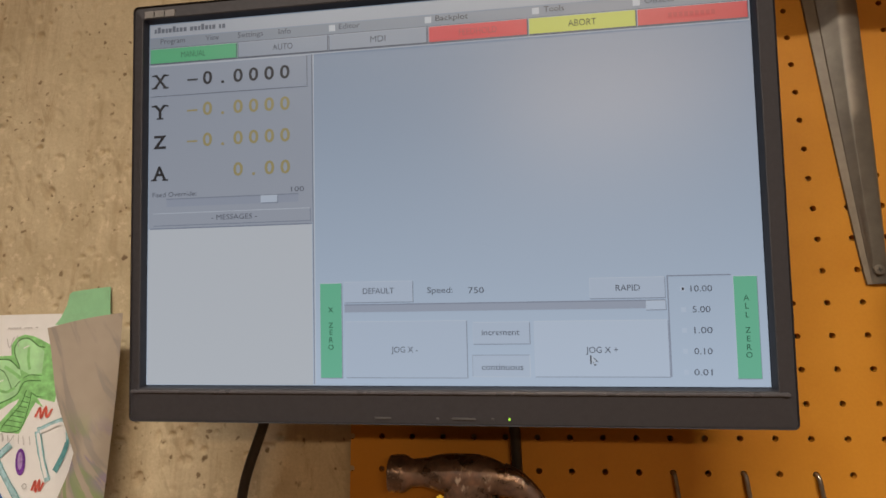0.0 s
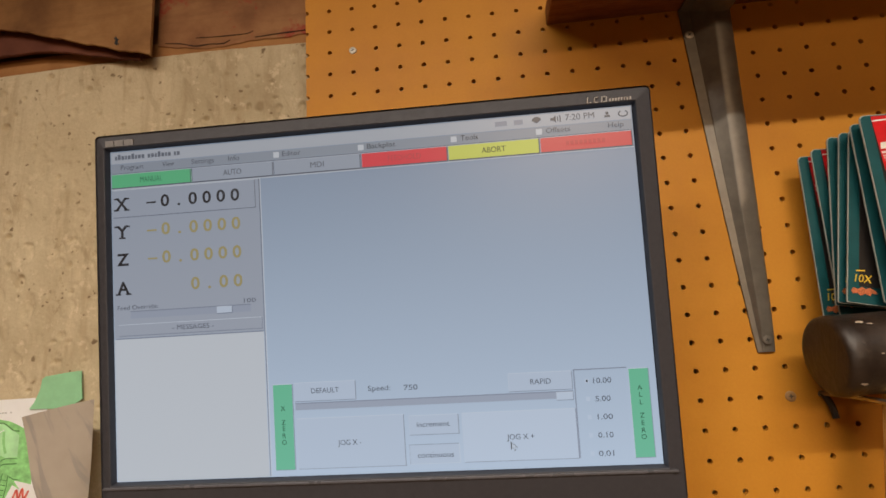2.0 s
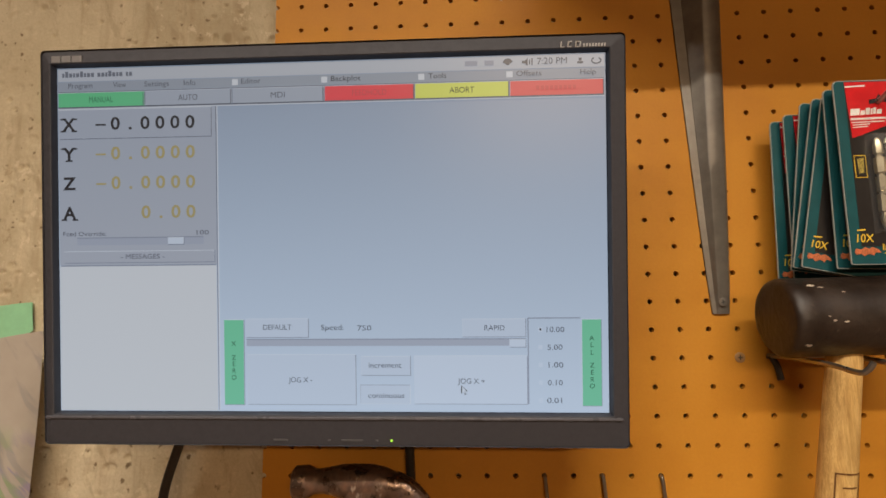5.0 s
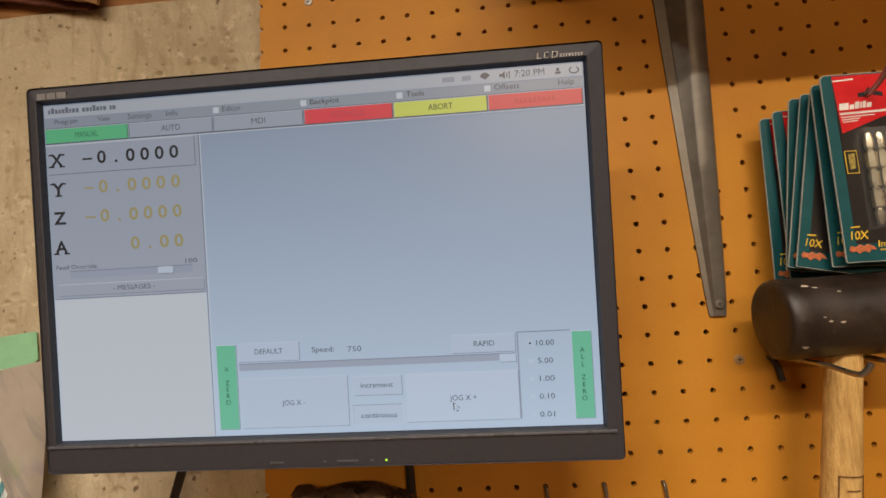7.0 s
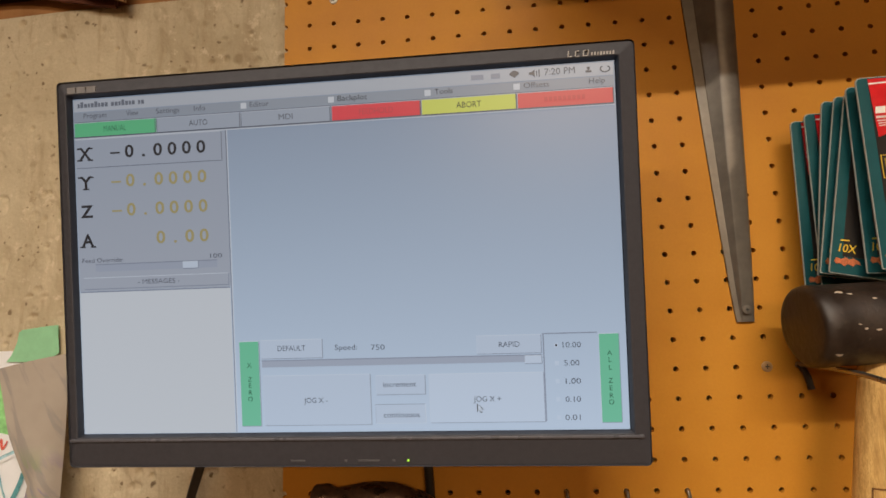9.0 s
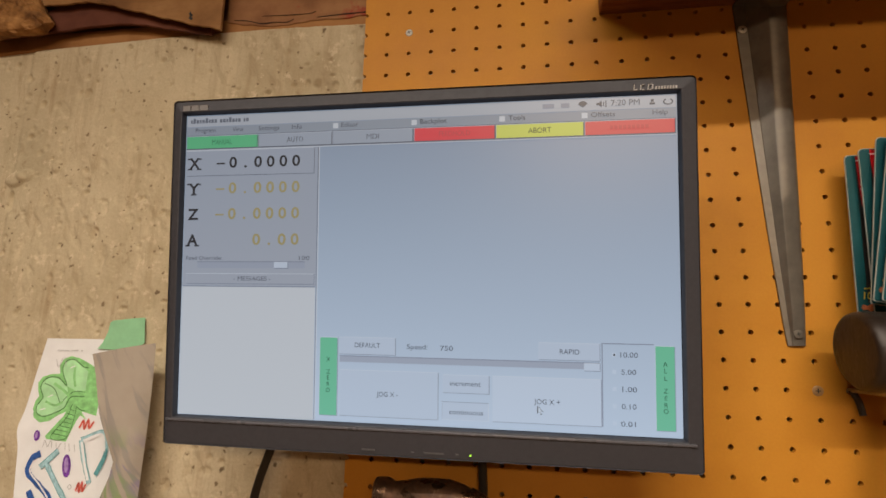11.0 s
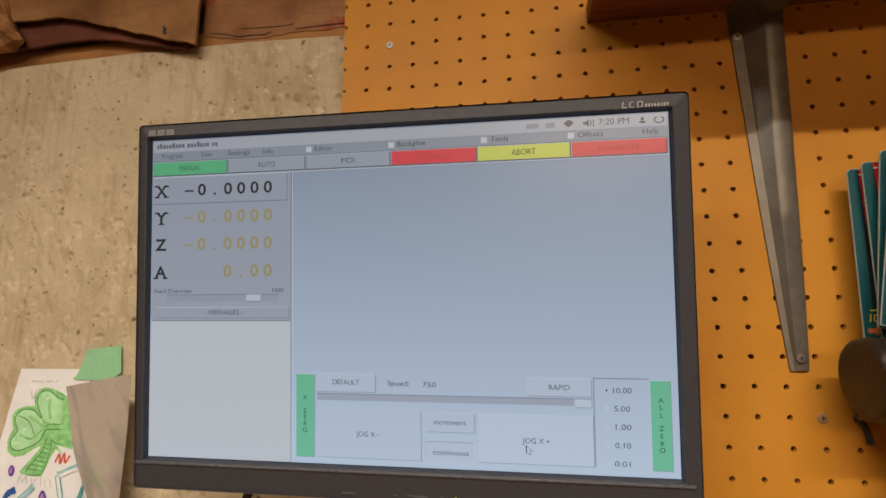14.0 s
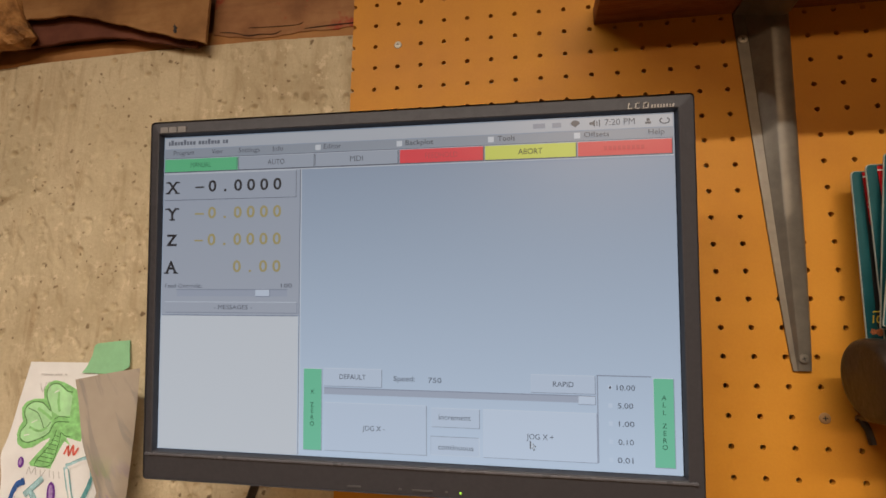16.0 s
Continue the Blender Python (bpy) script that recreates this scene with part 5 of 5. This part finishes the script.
# ---- the child's drawing ----
CRAYON_GREEN = plain("green_crayon", (0.27, 0.60, 0.23), 0.85, 0, 0.2, 0.25, 150)
CRAYON_MINT = plain("pale_green_crayon", (0.42, 0.74, 0.40), 0.85, 0, 0.2, 0.16, 60)
CRAYON_DARK_GREEN = plain("dark_green_crayon", (0.075, 0.20, 0.06), 0.85, 0, 0.2, 0.3, 300)
CRAYON_BLUE = plain("blue_crayon", (0.035, 0.10, 0.32), 0.85, 0, 0.2, 0.4, 300)
CRAYON_TEAL = plain("teal_crayon", (0.12, 0.33, 0.36), 0.85, 0, 0.2, 0.35, 300)
CRAYON_PALE = plain("pale_blue_crayon", (0.36, 0.56, 0.62), 0.85, 0, 0.2, 0.3, 200)
CRAYON_LILAC = plain("lilac_crayon", (0.40, 0.26, 0.55), 0.85, 0, 0.2, 0.3, 300)
CRAYON_PURPLE = plain("purple_crayon", (0.16, 0.045, 0.30), 0.85, 0, 0.2, 0.35, 300)
CRAYON_RED = plain("red_crayon", (0.62, 0.13, 0.10), 0.85, 0, 0.2, 0.35, 300)
PENCIL = plain("grey_pencil", (0.46, 0.45, 0.45), 0.85, 0, 0.2, 0.2, 300)
TAPE = plain("green_masking_tape", (0.28, 0.56, 0.32), 0.7, 0, 0.3, 0.08, 60)


def drawing():
    p = thing("childs_drawing", "crayon drawing of a clover on curling white paper on concrete", "drawing", (-0.68, 0.04, 1.243))
    fold = -0.5800

    def depth(x):
        t = min(1.0, max(0.0, (x + 0.668) / (fold + 0.668)))
        return 0.0393 - 0.0340 * t * t * (3 - 2 * t)

    zs = [1.4575 - (1.4575 - 1.2440) * i / 30 for i in range(31)]
    bm = bmesh.new()
    rows = []
    for z in zs:
        left = float(np.interp(z, [1.244, 1.312, 1.355, 1.411, 1.4575], [-0.762, -0.768, -0.770, -0.7605, -0.7515]))
        curl = 0.004 * math.exp(-((z - 1.352) / 0.016) ** 2)
        row = []
        for k in range(25):
            x = left + (fold - 0.007 - left) * k / 24
            dip = 0.016 * min(1.0, max(0.0, (x + 0.676) / 0.02)) * max(0.0, (z - 1.40) / 0.0575)
            rise = 0.030 * min(1.0, max(0.0, (x + 0.650) / 0.05)) * max(0.0, (1.30 - z) / 0.056)
            row.append(bm.verts.new((x, depth(x) - curl * max(0.0, 1 - (x - left) / 0.012), z - dip + rise)))
        rows.append(row)
    for a, b in zip(rows, rows[1:]):
        for k in range(24):
            bm.faces.new((a[k], a[k + 1], b[k + 1], b[k]))
    sheet = part("sheet", bm, PAPER, p, "white drawing paper", 60)
    # the part that has curled forward, its back to the room
    bm = bmesh.new()
    rows = []
    for i in range(31):
        t = i / 30
        zl, zr = 1.4415 - 0.2205 * t, 1.4545 - 0.2000 * t
        xl = float(np.interp(zl, [1.221, 1.26, 1.295, 1.315, 1.332, 1.350, 1.380, 1.42, 1.4415], [-0.637, -0.631, -0.621, -0.612, -0.608, -0.617, -0.632, -0.645, -0.653]))
        row = []
        for k in range(13):
            s = k / 12
            x = fold + (xl - fold) * s
            bulge = math.sin(math.pi * min(1.0, s * 1.05)) * 0.0045
            y = depth(fold) - 0.006 * (1 - math.exp(-s * 6)) - bulge + 0.0025 * math.sin(7 * t + 2 * s) * s
            row.append(bm.verts.new((x + 0.0012 * math.sin(5 * t) * (1 - s), y, zr + (zl - zr) * s)))
        rows.append(row)
    for a, b in zip(rows, rows[1:]):
        for k in range(12):
            bm.faces.new((a[k], a[k + 1], b[k + 1], b[k]))
    part("curled_flap", bm, FLAP, p, "back of the curled paper, coloured greyer than its front, with faint crayon", 60)

    laid = []

    def patch(name, pts, mat, layer=1, label=""):
        bm = bmesh.new()
        laid.append(name)
        bm.faces.new([bm.verts.new((x, depth(x) - 0.0001 - 0.00003 * len(laid), z)) for x, z in pts])
        bm.normal_update()
        bmesh.ops.triangulate(bm, faces=bm.faces)
        part(name, bm, mat, sheet, label, 0)

    def stroke(name, pts, width, mat, layer=2):
        line = [Vector((x, 0, z)) for x, z in pts]
        line = smooth_line(line, 5) if len(line) > 2 else line
        bm = bmesh.new()
        rng = random.Random(len(pts) * 7 + int(1000 * abs(pts[0][0])))
        rows = []
        laid.append(name)
        for i, q in enumerate(line):
            d = (line[min(i + 1, len(line) - 1)] - line[max(i - 1, 0)]).normalized()
            n = Vector((-d.z, 0, d.x)) * width / 2 * rng.uniform(0.85, 1.15)
            rows.append([bm.verts.new((v.x, depth(v.x) - 0.0001 - 0.00003 * len(laid), v.z)) for v in (q + n, q - n)])
        for a, b in zip(rows, rows[1:]):
            bm.faces.new((a[0], a[1], b[1], b[0]))
        part(name, bm, mat, sheet, "", 0)

    def oval(name, x, z, rx, rz, mat, layer=1, lean=0.0):
        patch(name, [(x + rx * math.cos(radians(a)) + lean * rz * math.sin(radians(a)), z + rz * math.sin(radians(a))) for a in range(0, 360, 20)], mat, layer)

    outline = [(-0.680, 1.424), (-0.694, 1.431), (-0.704, 1.435), (-0.715, 1.437), (-0.724, 1.434), (-0.729, 1.426), (-0.727, 1.416), (-0.739, 1.4155), (-0.750, 1.412), (-0.755, 1.405), (-0.7535, 1.396), (-0.751, 1.390), (-0.755, 1.384),
               (-0.757, 1.374), (-0.754, 1.365), (-0.745, 1.360), (-0.733, 1.362), (-0.722, 1.369), (-0.710, 1.374)]
    inner = [(-0.690, 1.424), (-0.697, 1.425), (-0.703, 1.429), (-0.710, 1.433), (-0.719, 1.432), (-0.724, 1.426), (-0.723, 1.417), (-0.7155, 1.4025), (-0.727, 1.411), (-0.740, 1.412), (-0.749, 1.406), (-0.750, 1.398), (-0.7455, 1.3885), (-0.752, 1.379),
             (-0.751, 1.371), (-0.742, 1.367), (-0.728, 1.371), (-0.715, 1.378), (-0.708, 1.390), (-0.690, 1.391)]
    stem = [(-0.709, 1.380), (-0.714, 1.369), (-0.7355, 1.345), (-0.733, 1.342), (-0.707, 1.340), (-0.697, 1.363), (-0.693, 1.370), (-0.684, 1.365)]
    stem_line = [(-0.705, 1.382), (-0.710, 1.367), (-0.728, 1.344), (-0.707, 1.344), (-0.700, 1.367), (-0.699, 1.380)]
    patch("clover", outline + [(-0.690, 1.374), (-0.672, 1.370), (-0.668, 1.415)], CRAYON_GREEN, 1, "green crayon clover")
    patch("clover_stem", [(-0.700, 1.384)] + stem, CRAYON_GREEN, 1)
    patch("top_lobe", [(-0.690, 1.420)] + inner[1:8] + [(-0.703, 1.397), (-0.690, 1.398)], CRAYON_MINT, 1, "paler crayon in the lobe")
    patch("side_lobe", inner[7:18] + [(-0.712, 1.392)], CRAYON_MINT, 1, "paler crayon in the lobe")
    stroke("outline", inner, 0.0011, CRAYON_DARK_GREEN)
    stroke("outline", stem_line, 0.0010, CRAYON_DARK_GREEN)
    stroke("vein", [(-0.746, 1.405), (-0.732, 1.399), (-0.722, 1.383), (-0.724, 1.380)], 0.0008, CRAYON_DARK_GREEN)
    stroke("vein", [(-0.723, 1.380), (-0.707, 1.3955), (-0.690, 1.396)], 0.0009, CRAYON_DARK_GREEN)
    stroke("vein", [(-0.698, 1.379), (-0.693, 1.376), (-0.687, 1.375)], 0.0009, CRAYON_DARK_GREEN)
    stroke("crayon_sweep", [(-0.733, 1.405), (-0.720, 1.398), (-0.710, 1.391)], 0.0035, CRAYON_GREEN)
    stroke("crayon_sweep", [(-0.741, 1.384), (-0.728, 1.380), (-0.718, 1.384)], 0.0028, CRAYON_GREEN)
    stroke("crayon_sweep", [(-0.708, 1.424), (-0.707, 1.412), (-0.704, 1.402)], 0.0030, CRAYON_GREEN)
    stroke("white_gap", [(-0.740, 1.376), (-0.747, 1.3745)], 0.0012, PAPER)
    stroke("white_gap", [(-0.732, 1.392), (-0.739, 1.389)], 0.0010, PAPER)
    stroke("white_gap", [(-0.714, 1.423), (-0.708, 1.426)], 0.0010, PAPER)
    for k in range(7):
        t = k / 6
        stroke("rung", [(-0.7065 - 0.0175 * t, 1.376 - 0.0275 * t), (-0.6995 - 0.0065 * t, 1.3745 - 0.0285 * t)], 0.0008, CRAYON_DARK_GREEN)
    oval("purple_spot", -0.7455, 1.3455, 0.0040, 0.0060, CRAYON_PURPLE)
    oval("purple_spot", -0.7010, 1.3140, 0.0055, 0.0125, CRAYON_PURPLE, 1, -0.1)
    oval("lilac_centre", -0.7015, 1.3150, 0.0028, 0.0085, CRAYON_LILAC, 1, -0.1)
    oval("lilac_centre", -0.7460, 1.3460, 0.0018, 0.0035, CRAYON_LILAC)
    for a, z, r in ((-0.682, 1.360, 0.009), (-0.679, 1.292, 0.006)):
        stroke("red_scribble", [(a - r, z - 0.004), (a - r * 0.5, z + 0.005), (a - r * 0.3, z - 0.005), (a + r * 0.2, z + 0.006), (a + r * 0.4, z - 0.004), (a + r, z + 0.004)], 0.0022, CRAYON_RED)
    stroke("letter_stroke", [(-0.737, 1.326), (-0.747, 1.320), (-0.7500, 1.305), (-0.734, 1.292), (-0.718, 1.279), (-0.7155, 1.265), (-0.729, 1.262), (-0.739, 1.275), (-0.746, 1.285)], 0.0072, CRAYON_BLUE)
    stroke("letter_core", [(-0.744, 1.318), (-0.7475, 1.306), (-0.733, 1.2925), (-0.7195, 1.278), (-0.719, 1.267), (-0.729, 1.266)], 0.0018, PAPER, 3)
    for pts in ([(-0.735, 1.311), (-0.714, 1.330)], [(-0.727, 1.315), (-0.711, 1.294), (-0.694, 1.274)], [(-0.669, 1.297), (-0.678, 1.318), (-0.686, 1.343)], [(-0.686, 1.343), (-0.658, 1.352), (-0.649, 1.333), (-0.662, 1.306)],
                [(-0.737, 1.254), (-0.700, 1.261), (-0.664, 1.274)], [(-0.700, 1.254), (-0.664, 1.269)]):
        stroke("letter_stroke", pts, 0.0062, CRAYON_TEAL)
        stroke("letter_fill", pts, 0.0046, CRAYON_PALE)
    for pts in ([(-0.671, 1.300), (-0.678, 1.318), (-0.685, 1.341)], [(-0.683, 1.342), (-0.659, 1.350), (-0.6515, 1.333)]):
        stroke("letter_core", pts, 0.0032, PAPER, 3)
    oval("red_mark", -0.6755, 1.2500, 0.003, 0.004, CRAYON_RED)
    stroke("pencil_ring", [(-0.6955, 1.292), (-0.693, 1.2945), (-0.6905, 1.292), (-0.693, 1.2895), (-0.6955, 1.292)], 0.0007, PENCIL)
    for pts in ([(-0.735, 1.333), (-0.733, 1.341), (-0.729, 1.334), (-0.725, 1.341), (-0.723, 1.333)], [(-0.718, 1.339), (-0.716, 1.332), (-0.711, 1.339)], [(-0.706, 1.339), (-0.705, 1.331)], [(-0.701, 1.338), (-0.699, 1.330)], [(-0.694, 1.338), (-0.692, 1.330)],
                [(-0.733, 1.433), (-0.729, 1.424), (-0.725, 1.435)], [(-0.722, 1.436), (-0.719, 1.425)]):
        stroke("pencil_line", pts, 0.0008, PENCIL)
    for k in range(11):
        if k not in (5, 9):
            x = -0.7335 + 0.0032 * k
            patch("text_bar", [(x, 1.4444), (x + 0.0022, 1.4443), (x + 0.0022, 1.4430), (x, 1.4431)], PENCIL, 2)

    t = thing("masking_tape", "torn piece of green masking tape holding the drawing", "tape", (-0.65, 0.038, 1.447))
    bm = bmesh.new()
    slab(bm, [(-0.6800, 1.4460), (-0.6745, 1.4530), (-0.6690, 1.4660), (-0.6675, 1.4770), (-0.6640, 1.4795), (-0.6400, 1.4822), (-0.6225, 1.4835), (-0.6215, 1.4700), (-0.6195, 1.4540), (-0.6350, 1.4440), (-0.6560, 1.4455)], 0.0372, 0.0378)
    part("strip", bm, TAPE, t, "", 0)


drawing()
